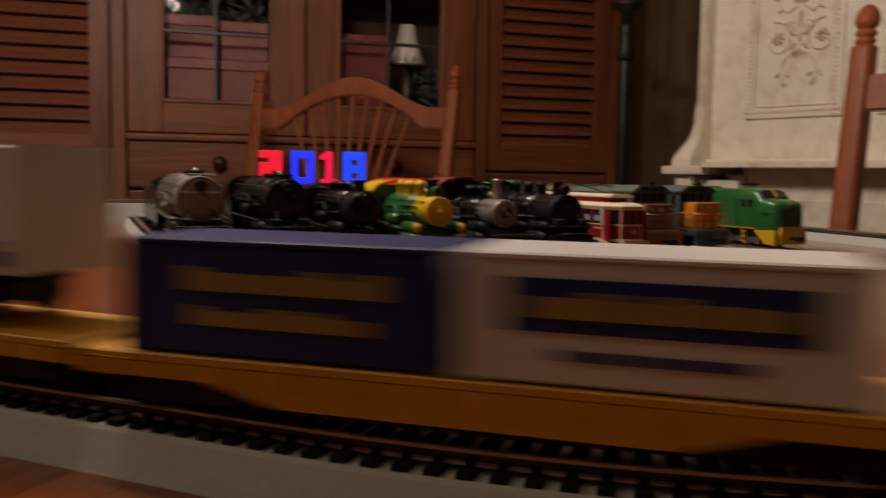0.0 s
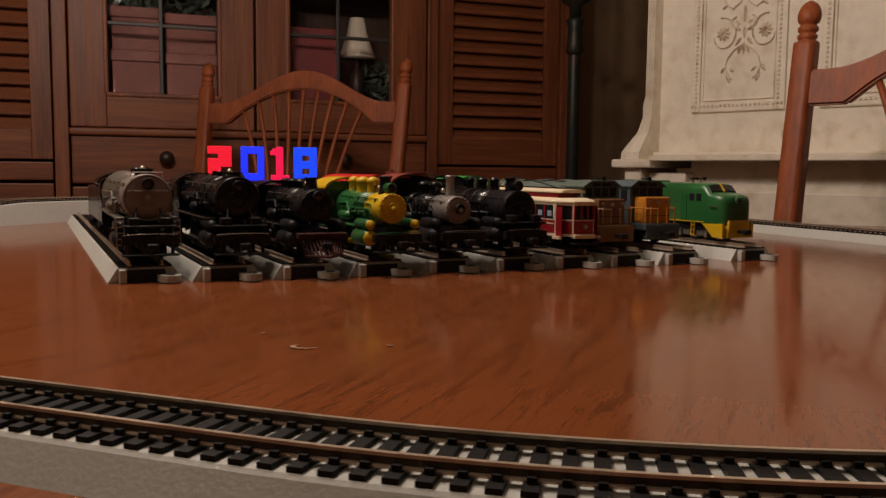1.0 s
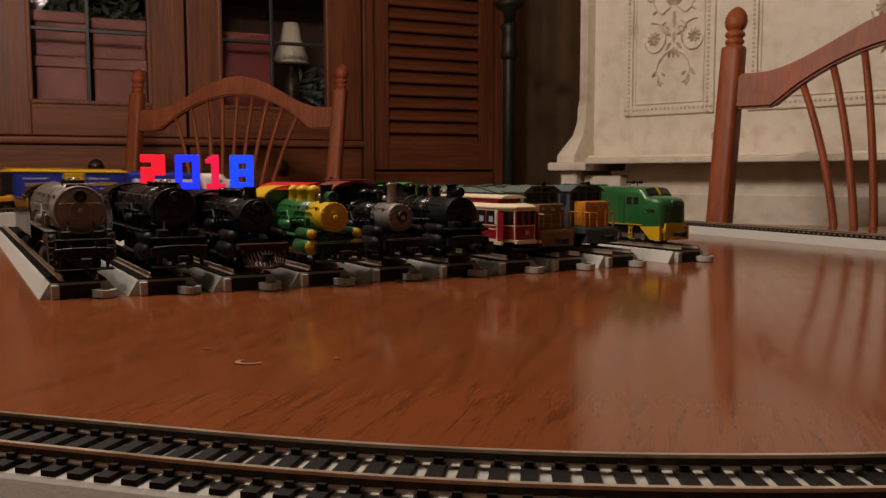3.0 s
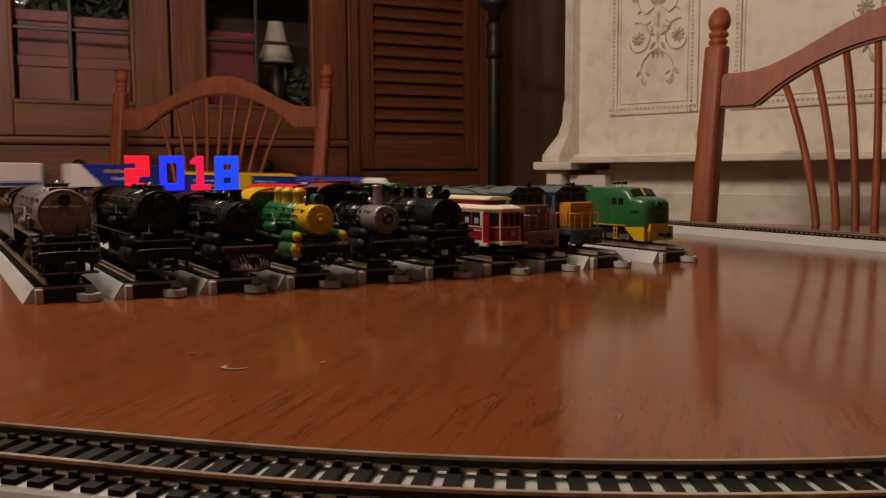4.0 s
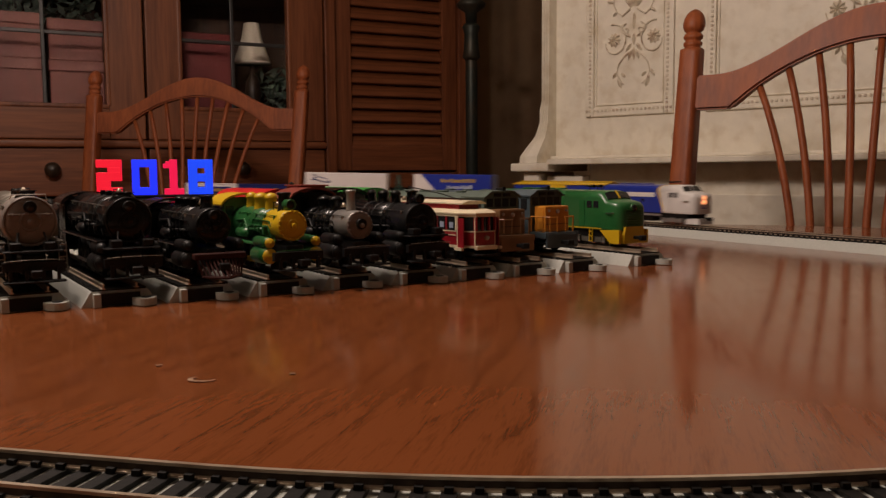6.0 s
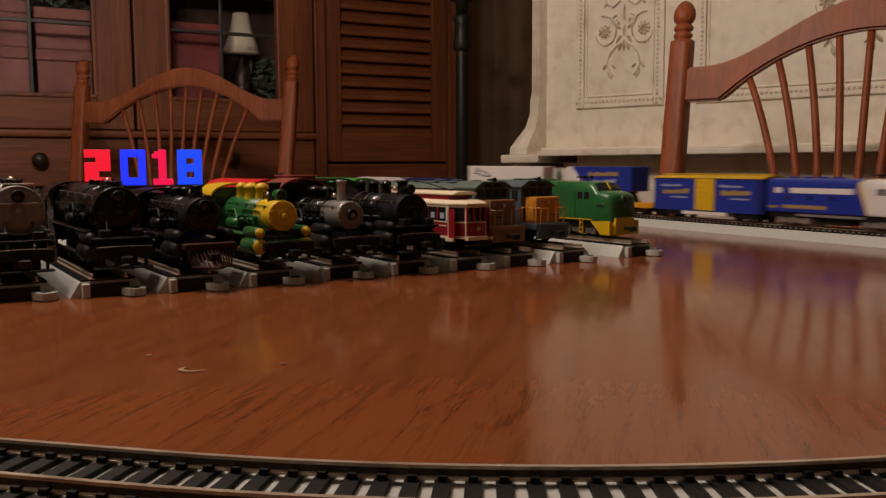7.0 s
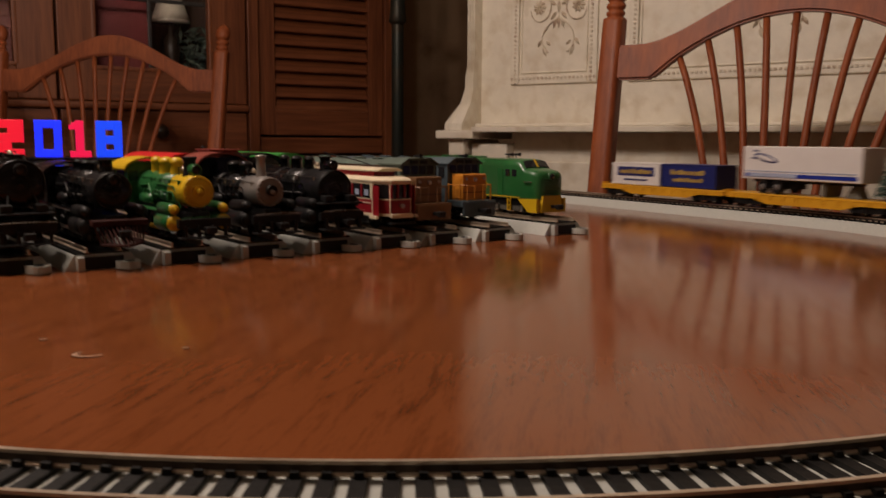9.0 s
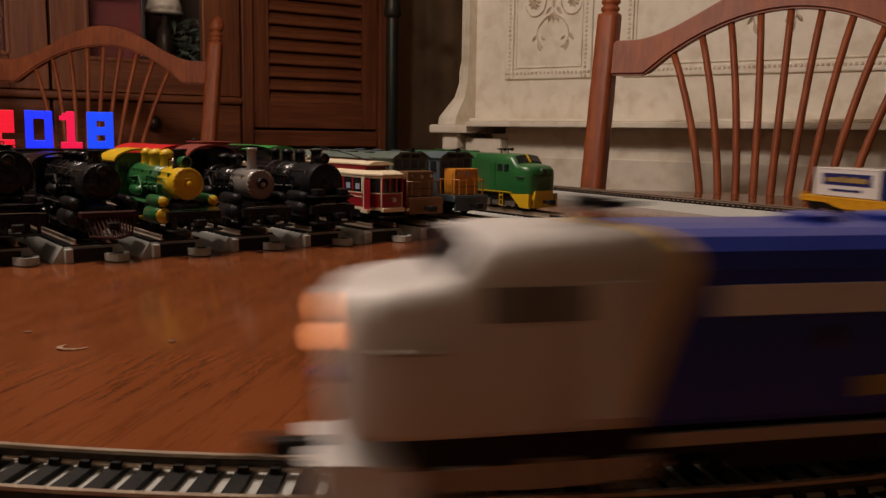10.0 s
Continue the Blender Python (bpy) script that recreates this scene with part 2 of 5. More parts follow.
def chandelier():
    ob = thing("chandelier", pose(-0.30, 0.55, 0), "dark iron chandelier with four lit bulbs over the table", "chandelier")
    part("rod", lathe([(0.006, 1.00), (0.006, 1.70)]), IRON, ob, smooth=True)
    part("ceiling_rose", lathe([(0.06, 1.715), (0.055, 1.70), (0.01, 1.68)]), IRON, ob, smooth=True)
    part("hub", lathe([(0.004, 0.95), (0.03, 0.98), (0.02, 1.02), (0.006, 1.06)]), IRON, ob, smooth=True)
    for x, y, z in BULBS:
        x, y = x + 0.30, y - 0.55
        a = part("arm", tube([(x * k, y * k, 1.00 - 0.06 * math.sin(math.pi * k)) for k in (0.1, 0.3, 0.5, 0.7, 0.9, 1.0)], 0.005), IRON, ob)
        part("socket", lathe([(0.012, z + 0.02), (0.014, z + 0.05), (0.008, z + 0.11)], at=(x, y, 0)), IRON, a, smooth=True)
        part("bulb", lathe([(0.004, z - 0.018), (0.014, z - 0.012), (0.018, z), (0.013, z + 0.014), (0.009, z + 0.022)], at=(x, y, 0)), BULB, a, "lit warm bulb", True)


# Made-up fixture out of view that carries the added fill light.
def pendant_lamp():
    ob = thing("pendant_lamp", pose(-1.45, 0.10, 0), "unseen globe lamp on a cord, added as fill light", "pendant lamp")
    part("ceiling_rose", lathe([(0.05, 1.715), (0.045, 1.70), (0.006, 1.69)], seg=20), IRON, ob, smooth=True)
    part("cord", lathe([(0.004, 1.43), (0.004, 1.695)], seg=8), IRON, ob)
    part("cap", lathe([(0.05, 1.395), (0.04, 1.42), (0.01, 1.44)], seg=20), IRON, ob, smooth=True)
    part("globe", lathe([(0.004, 1.328), (0.03, 1.336), (0.046, 1.356), (0.048, 1.376), (0.046, 1.394)], seg=20), BULB, ob, "warm globe of the added fill lamp", True)


chandelier()
pendant_lamp()


# ---- the dining table ----
def table():
    ob = thing("dining_table", pose(0.03, 0.66, 0, 0, 0, -21), "glossy reddish brown wooden dining table with scuff marks", "table")
    outline = []
    for k in range(96):
        a = 2 * math.pi * k / 96
        c, s = math.cos(a), math.sin(a)
        outline.append((0.74 * math.copysign(abs(c) ** 0.55, c), 0.60 * math.copysign(abs(s) ** 0.55, s)))
    loops = []
    for z, k in ((-0.03, 0.985), (-0.028, 0.992), (-0.015, 1.0), (-0.004, 0.997), (0, 0.99)):
        loops.append([(x * k, y * k, z) for x, y in outline])
    part("tabletop", rings(loops), TABLE, ob)
    part("apron", rings([[(x * 0.86, y * 0.84, z) for x, y in outline] for z in (-0.11, -0.031)]), CHAIR, ob)
    for sx in (-1, 1):
        for sy in (-1, 1):
            part("leg", lathe([(0.03, FLOOR_Z), (0.034, -0.7), (0.022, -0.62), (0.04, -0.4), (0.03, -0.2), (0.042, -0.11)], at=(0.5 * sx, 0.36 * sy, 0)), CHAIR, ob, smooth=True)


table()


def scuff(x, y, r, turn, bend):
    """A pale dried drip ring on the polish."""
    bm = bmesh.new()
    for k in range(10):
        a = turn + bend * k / 9
        w = 0.0009 * math.sin(math.pi * (k + 0.5) / 10) + 0.0003
        ring = [(math.cos(a) * (r + s * w), 0.8 * math.sin(a) * (r + s * w)) for s in (-1, 1)]
        bm.verts.new((ring[0][0], ring[0][1], 0.0004))
        bm.verts.new((ring[1][0], ring[1][1], 0.0004))
    bm.verts.ensure_lookup_table()
    for k in range(9):
        bm.faces.new([bm.verts[i] for i in (2 * k, 2 * k + 1, 2 * k + 3, 2 * k + 2)])
    ob = link("drip_mark", bm, SCUFF)
    ob.location = (x, y, 0)
    tagged(ob, "pale dried drip mark on the tabletop", "mark")


SCUFF = material("dried_drip", (0.38, 0.25, 0.17), 0.25, vary=0.3, scale=500, bump=0)
scuff(0.002, 0.267, 0.0048, 2.2, 3.6)
scuff(-0.018, 0.292, 0.0005, 0, 6.2)
scuff(0.033, 0.270, 0.0004, 0, 6.2)


# ---- the oval of track ----
def loop_points(a=0.255, step=0.002):
    """The track's centre line, in the direction of travel."""
    p, h, pts = Vector((0.01, 0.132)), radians(-21), []

    def go(length, turn):
        nonlocal p, h
        n = max(2, int(length / step))
        for _ in range(n):
            h += turn / n / 2
            p = p + Vector((math.cos(h), math.sin(h))) * length / n
            h += turn / n / 2
            pts.append(p.copy())

    start = p.copy()
    go(0.40 * radians(131), radians(131))
    go(0.36, 0)
    go(0.40 * radians(49), radians(49))
    d = Vector((math.cos(h), math.sin(h)))
    width, along = abs((start - p).dot(Vector((-d.y, d.x)))), (start - p).dot(d)
    go(along + a, 0)
    go(0.44 * math.pi / 2, math.pi / 2)
    go(width - 0.88, 0)
    go(0.44 * math.pi / 2, math.pi / 2)
    go(a, 0)
    return np.array([(q.x, q.y) for q in pts])[::-1]


LOOP = loop_points()
LOOP_S = np.r_[0, np.cumsum(np.hypot(*np.diff(np.r_[LOOP, LOOP[:1]], axis=0).T))]
LOOP_LEN = LOOP_S[-1]
LOOP_C = np.r_[LOOP, LOOP[:1]]


def on_loop(s):
    s = s % LOOP_LEN
    return Vector((np.interp(s, LOOP_S, LOOP_C[:, 0]), np.interp(s, LOOP_S, LOOP_C[:, 1])))


def heading(s, d=0.01):
    v = on_loop(s + d) - on_loop(s - d)
    return math.atan2(v.y, v.x)


def rise(p):
    """The far side of the oval climbs a little towards its far corner."""
    u, v = min(1.0, max(0.0, (0.45 - p.x) / 0.9)), min(1.0, max(0.0, (p.y - 0.75) / 0.2))
    return 0.016 * u * u * (3 - 2 * u) * v * v * (3 - 2 * v)


BED = [(-0.0205, 0.0), (-0.0158, 0.0078), (-0.0149, 0.0086), (0.0149, 0.0086), (0.0158, 0.0078), (0.0205, 0.0)]
RAIL_TOP = 0.0127


def rail_outline(y):
    return [(y - 0.0012, 0.0098), (y - 0.0012, 0.0102), (y - 0.0003, 0.0105), (y - 0.0003, 0.0119), (y - 0.0006, 0.0120), (y - 0.0006, RAIL_TOP),
            (y + 0.0006, RAIL_TOP), (y + 0.0006, 0.0120), (y + 0.0003, 0.0119), (y + 0.0003, 0.0105), (y + 0.0012, 0.0102), (y + 0.0012, 0.0098)]


def sweep(outline, n):
    loops = []
    for k in range(n + 1):
        s = LOOP_LEN * k / n
        c, h = on_loop(s), heading(s)
        nx, ny = -math.sin(h), math.cos(h)
        up = rise(c)
        loops.append([(c.x + nx * y, c.y + ny * y, z + up if z > 0.001 else z) for y, z in outline])
    return rings(loops, caps=False)


def oval_track():
    ob = thing("oval_track", pose(0, 0, 0), "oval of model railway track on grey plastic roadbed on the table", "toy track")
    part("roadbed", sweep(BED, 320), ROADBED, ob, "grey moulded roadbed")
    for y in (-0.0089, 0.0089):
        part("rail", sweep(rail_outline(y), 320), RAIL, ob, "worn nickel rail")
        part("rail_web", sweep([(y - 0.00045, 0.0105), (y - 0.00045, 0.0119), (y + 0.00045, 0.0119), (y + 0.00045, 0.0105)], 320), RAILDARK, ob, "rail web coloured dark for the dark room it mirrors")
    n = round(LOOP_LEN / 0.0061)
    shared, rest, count = None, bmesh.new(), 0
    for k in range(n):
        s = LOOP_LEN * k / n
        c, h = on_loop(s), heading(s)
        m = Matrix.Translation((c.x, c.y, rise(c))) @ Matrix.Rotation(h, 4, "Z")
        if c.y < 0.62 and count < 290:
            count += 1
            if shared is None:
                tie = part("tie", tie_mesh(), TIE, ob)
                shared = tie.data
            else:
                tie = new("tie", shared)
                tie.parent = ob
            tie.matrix_basis = m
        else:
            own = tie_mesh()
            own.transform(m)
            merge(rest, own)
    tagged(part("tie_strip", rest, TIE, ob), kind="stuff")


def tie_mesh():
    bm = box(-0.0016, 0.0016, -0.0145, 0.0145, 0.0072, 0.0098)
    for y in (-0.0089, 0.0089):
        for s in (-1, 1):
            box(-0.0009, 0.0009, y + s * 0.0014 - 0.0007, y + s * 0.0014 + 0.0007, 0.0097, 0.0110, bm=bm)
    return bm


# ---- display tracks: tip of each connector, and the track's length ----
TIPS = [(-0.093, 0.441), (-0.049, 0.452), (-0.005, 0.464), (0.038, 0.481), (0.081, 0.502), (0.125, 0.519), (0.166, 0.533), (0.206, 0.549), (0.249, 0.566), (0.312, 0.597)]
AWAY = 115.0


def track_pose(i, along=0.0, z=0.0):
    """x runs towards the front end of the track, which is 0."""
    x, y = TIPS[i]
    a = radians(AWAY)
    return pose(x - 0.021 + along * math.cos(a), y + along * math.sin(a), z, 0, 0, AWAY - 180)


def display_track(length):
    ob = thing("display_track", track_pose(0), "straight piece of model track on grey roadbed, carrying a locomotive", "toy track", "display tracks in a row")
    part("roadbed", prism(BED, -length, -0.002), ROADBED, ob, "grey moulded roadbed")
    for y in (-0.0089, 0.0089):
        part("rail", prism(rail_outline(y), -length, 0.0), RAIL, ob)
    ties = bmesh.new()
    for k in range(int(length / 0.0061)):
        box(-0.006 - k * 0.0061, -0.003 - k * 0.0061, -0.0145, 0.0145, 0.0072, 0.0098, bm=ties)
    tagged(part("tie_strip", ties, TIE, ob), kind="stuff")
    part("end_plate", box(-0.001, 0.0005, -0.0135, 0.0105, 0.0006, 0.0074), BLACKM, ob)
    part("end_lug", box(-0.002, 0.0025, -0.0145, -0.0105, 0.0, 0.0078, 0.0006), ROADBED, ob)
    tab = rings([[(0.012 * math.cos(a) - 0.001 if math.cos(a) > 0 else -0.004, 0.0125 + 0.0068 * math.sin(a), z) for a in (2 * math.pi * k / 20 for k in range(20))] for z in (0.0005, 0.0045)])
    part("connector_tab", tab, ROADBED, ob)
    part("tab_hole", lathe([(0.0028, 0.0046), (0.0028, 0.0049)], at=(0.005, 0.0125, 0)), BLACKM, ob)
    return ob


# ---- the hutch ----
HUTCH_M = pose(0.065, 2.6, 0, 0, 0, 20)


def louvre_door(ob, x0, x1, z0, z1, hinge):
    door = part("louvre_door", box(x0, x0 + 0.05, -0.012, 0.015, z0, z1, 0.002), HUTCH, ob, "louvred oak door")
    part("stile", box(x1 - 0.05, x1, -0.012, 0.015, z0, z1, 0.002), HUTCH, door)
    for a, b in ((z0, z0 + 0.075), (z1 - 0.075, z1)):
        part("rail", box(x0 + 0.05, x1 - 0.05, -0.011, 0.014, a, b, 0.002), HUTCH_H, door)
    n = int((z1 - z0 - 0.15) / 0.0375)
    slat = None
    for k in range(n):
        z = z0 + 0.075 + (k + 0.5) * (z1 - z0 - 0.15) / n
        if slat is None:
            own = box(x0 + 0.05, x1 - 0.05, -0.0035, 0.0035, -0.024, 0.024, 0.0015)
            own.transform(Matrix.Rotation(radians(-33), 4, "X"))
            s = part("slat", own, HUTCH_H, door)
            slat = s.data
        else:
            s = new("slat", slat)
            s.parent = door
        s.location = (0, 0.006, z)
    # Darkened sheet behind the slats, for the shade between them.
    part("backing", box(x0 + 0.045, x1 - 0.045, 0.032, 0.036, z0 + 0.05, z1 - 0.05), HUTCH_SHADED, door)


def glass_door(ob, x0, x1, g0, g1, z0, zg, z1):
    door = part("glass_door", box(x0, g0, -0.022, 0.012, z0, z1, 0.003), HUTCH, ob, "glazed oak door with leaded panes")
    part("stile", box(g1, x1, -0.022, 0.012, z0, z1, 0.003), HUTCH, door)
    part("rail", box(g0, g1, -0.021, 0.011, z0, zg, 0.003), HUTCH_H, door)
    part("rail", box(g0, g1, -0.021, 0.011, z1 - 0.08, z1, 0.003), HUTCH_H, door)
    bead = bmesh.new()
    for b in ((g0 - 0.006, g0 + 0.006, zg, z1 - 0.08), (g1 - 0.006, g1 + 0.006, zg, z1 - 0.08)):
        box(b[0], b[1], -0.024, 0.004, b[2], b[3], 0.004, bm=bead)
    for z in (zg, z1 - 0.08):
        box(g0, g1, -0.024, 0.004, z - 0.006, z + 0.006, 0.004, bm=bead)
    part("bead", bead, HUTCH, door)
    cx = (g0 + g1) / 2 - 0.006
    zs = [zg + 0.19, zg + 0.43, zg + 0.67]
    part("came", box(cx - 0.005, cx + 0.005, -0.004, 0.006, zg, z1 - 0.08, 0.002), LEAD, door, "dark lead glazing bar")
    for z in zs:
        part("came", box(g0, g1, -0.003, 0.005, z - 0.005, z + 0.005, 0.002), LEAD, door)
    edges = [zg, *zs, z1 - 0.08]
    for a, b in ((g0, cx), (cx, g1)):
        for c, d in zip(edges, edges[1:]):
            pane = part("pane", box(a, b, 0.0, 0.002, c, d), GLASS, door)
            pane.visible_shadow = False


def hutch():
    ob = thing("hutch", HUTCH_M, "large oak hutch with louvred doors and leaded glass doors", "cabinet")
    z1 = 1.25
    part("back_panel", box(-1.52, 0.43, 0.385, 0.40, FLOOR_Z + 0.005, z1), HUTCH_SHADED, ob)
    for x in (-1.52, -1.062, -0.02, 0.412):
        part("upright", box(x, x + 0.02, 0.02, 0.384, FLOOR_Z, z1), HUTCH, ob)
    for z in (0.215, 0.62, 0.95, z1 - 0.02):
        part("shelf", box(-1.04, -0.022, 0.04, 0.382, z, z + 0.018), HUTCH_SHADED, ob)
    for x0, x1 in ((-1.075, -1.04), (-0.045, -0.012), (0.405, 0.44)):
        part("pilaster", box(x0, x1, -0.026, 0.02, FLOOR_Z + 0.004, z1, 0.003), HUTCH, ob)
    glass_door(ob, -1.035, -0.56, -0.946, -0.652, 0.172, 0.258, z1 - 0.05)
    glass_door(ob, -0.553, -0.05, -0.464, -0.153, 0.172, 0.258, z1 - 0.05)
    louvre_door(ob, -1.51, -1.08, 0.085, z1 - 0.05, -1)
    louvre_door(ob, -0.008, 0.402, 0.085, z1 - 0.05, 1)
    part("ledge", box(-1.04, -0.046, -0.034, 0.02, 0.1495, 0.1695, 0.008, None, 3), HUTCH_H, ob)
    part("cornice", box(-1.56, 0.47, -0.06, 0.41, z1, z1 + 0.06, 0.01), HUTCH_H, ob)
    for x0, x1 in ((-1.035, -0.56), (-0.553, -0.05)):
        for z0, zt in ((0.022, 0.148), (-0.16, 0.014)):
            d = part("drawer", box(x0, x1, -0.02, 0.02, z0, zt, 0.004), HUTCH_H, ob)
            for k in (0.5,):
                x = x0 + (x1 - x0) * k
                part("knob", lathe([(0.006, -0.02), (0.008, -0.028), (0.018, -0.034), (0.020, -0.043), (0.013, -0.052), (0.004, -0.055)], "y", (x, 0, (z0 + zt) / 2 + 0.006)), KNOB, d, "dark round knob", True)
    for x0, x1 in ((-1.51, -1.08), (-0.008, 0.402)):
        part("drawer", box(x0, x1, -0.015, 0.02, 0.03, 0.078, 0.004), HUTCH_H, ob)
        part("lower_panel", box(x0, x1, -0.015, 0.02, FLOOR_Z + 0.01, 0.022, 0.004), HUTCH_H, ob)
    for x0, x1 in ((-1.035, -0.56), (-0.553, -0.05)):
        part("lower_door", box(x0, x1, -0.02, 0.02, FLOOR_Z + 0.01, -0.168, 0.004), HUTCH, ob)


def in_hutch(x, y, z):
    return HUTCH_M @ Matrix.Translation((x, y, z))


def keepsake_box(x, y, z, w, d, h, turn=0, mat=BOXRED):
    ob = thing("keepsake_box", in_hutch(x, y, z) @ pose(0, 0, 0, 0, 0, turn), "brick red card box on the hutch shelf" if mat is BOXRED else "deep red card box on the hutch shelf", "box", "boxes in the hutch")
    part("body", box(-w / 2, w / 2, -d / 2, d / 2, 0, h - 0.03, 0.003), mat, ob)
    part("lid", box(-w / 2 - 0.003, w / 2 + 0.003, -d / 2 - 0.003, d / 2 + 0.003, h - 0.03, h, 0.003), mat, ob)


def shelf_goods():
    z = 0.2335
    keepsake_box(-0.867, 0.16, z, 0.128, 0.16, 0.155)
    keepsake_box(-0.867, 0.162, z + 0.1555, 0.126, 0.15, 0.120)
    keepsake_box(-0.718, 0.17, z, 0.137, 0.16, 0.155)
    keepsake_box(-0.718, 0.172, z + 0.1555, 0.137, 0.15, 0.111)
    keepsake_box(-0.372, 0.17, z, 0.150, 0.16, 0.252, mat=DEEPRED)
    ob = thing("small_lamp", in_hutch(-0.215, 0.16, z), "small unlit lamp with a pale glossy shade on the hutch shelf", "lamp")
    part("base", lathe([(0.045, 0), (0.045, 0.008), (0.020, 0.020), (0.014, 0.05), (0.026, 0.09), (0.020, 0.13), (0.007, 0.15), (0.007, 0.20)], seg=20), KNOB, ob, smooth=True)
    part("shade", lathe([(0.057, 0.178), (0.058, 0.183), (0.046, 0.215), (0.032, 0.255), (0.024, 0.300), (0.022, 0.302), (0.030, 0.255), (0.044, 0.213), (0.055, 0.180)], seg=28), CERAMIC, ob, "pale glossy flared shade", True)
    for x, zz in ((-0.80, 0.638), (-0.30, 0.638), (-0.135, 0.2335), (-0.86, 0.511), (-0.70, 0.502)):
        ob = thing("leafy_spray", in_hutch(x, 0.2, zz), "grey-green artificial leaf spray in the hutch", "plant")
        rnd, bm = random.Random(int(x * 100)), bmesh.new()
        for _ in range(150):
            a, r, h = rnd.uniform(0, 6.28), rnd.uniform(0, 0.12), rnd.uniform(0, 0.16)
            q = Vector((r * math.cos(a), r * math.sin(a) * 0.7, h))
            t1 = Vector((rnd.uniform(-1, 1), rnd.uniform(-1, 1), rnd.uniform(-1, 1))).normalized() * 0.028
            t2 = t1.cross(Vector((rnd.uniform(-1, 1), rnd.uniform(-1, 1), 1))).normalized() * 0.009
            bm.faces.new([bm.verts.new(v) for v in (q - t1, q + t2, q + t1, q - t2)])
        part("leaves", bm, GREYGREEN, ob)
        part("stem", tube([(0, 0, 0), (0, 0, 0.08), (0.01, 0, 0.15)], 0.004), KNOB, ob)


def floor_lamp():
    ob = thing("iron_stand", HUTCH_M @ pose(0.298, -0.30, 0), "dark green iron pole of a floor stand before the wall", "floor stand")
    part("pole", lathe([(0.0175, FLOOR_Z + 0.03), (0.0175, 0.40), (0.016, 0.41)], seg=20), IRON, ob, smooth=True)
    part("collar", lathe([(0.0175, 0.395), (0.026, 0.405), (0.022, 0.43), (0.020, 0.47), (0.026, 0.49), (0.018, 0.50)], seg=20), IRON, ob, smooth=True)
    part("upper_pole", lathe([(0.016, 0.50), (0.018, 0.53), (0.040, 0.545), (0.043, 0.555), (0.018, 0.575), (0.014, 0.62), (0.014, 1.1)], seg=20), IRON, ob, smooth=True)
    part("base", lathe([(0.16, FLOOR_Z), (0.16, FLOOR_Z + 0.012), (0.05, FLOOR_Z + 0.03), (0.0175, FLOOR_Z + 0.06)], seg=24), IRON, ob, smooth=True)


# ---- the white carved cabinet ----
WHITE_M = pose(0.575, 1.71, 0, 0, 0, -46.2)


def scroll(cx, cz, r, turns, start, flip=1, bm=None, w=0.0022):
    pts = []
    for k in range(22):
        f = k / 21
        a = start + flip * turns * 2 * math.pi * f
        rr = r * (1 - 0.85 * f)
        pts.append((cx + rr * math.cos(a), -0.0035, cz + rr * math.sin(a)))
    return tube(pts, w, 6, bm, w * 0.6)


def petal(cx, cz, a, length, width, bm):
    """A raised carved leaf."""
    own = bmesh.new()
    d, p = (math.cos(a), math.sin(a)), (-math.sin(a), math.cos(a))
    rim, top = [], []
    for f, w in ((0, 0.15), (0.25, 0.8), (0.5, 1.0), (0.75, 0.7), (1, 0.05), (0.75, -0.7), (0.5, -1.0), (0.25, -0.8)):
        rim.append(own.verts.new((cx + d[0] * length * f + p[0] * width * w, 0.001, cz + d[1] * length * f + p[1] * width * w)))
    for f, w in ((0.3, 0), (0.65, 0)):
        top.append(own.verts.new((cx + d[0] * length * f, -0.006, cz + d[1] * length * f)))
    for i in range(8):
        j = (i + 1) % 8
        t = top[0] if i in (0, 1, 6, 7) else top[1]
        own.faces.new((rim[i], rim[j], t))
    own.faces.new((rim[2], top[1], top[0]))
    own.faces.new((rim[6], top[0], top[1]))
    bmesh.ops.recalc_face_normals(own, faces=own.faces[:])
    merge(bm, own)


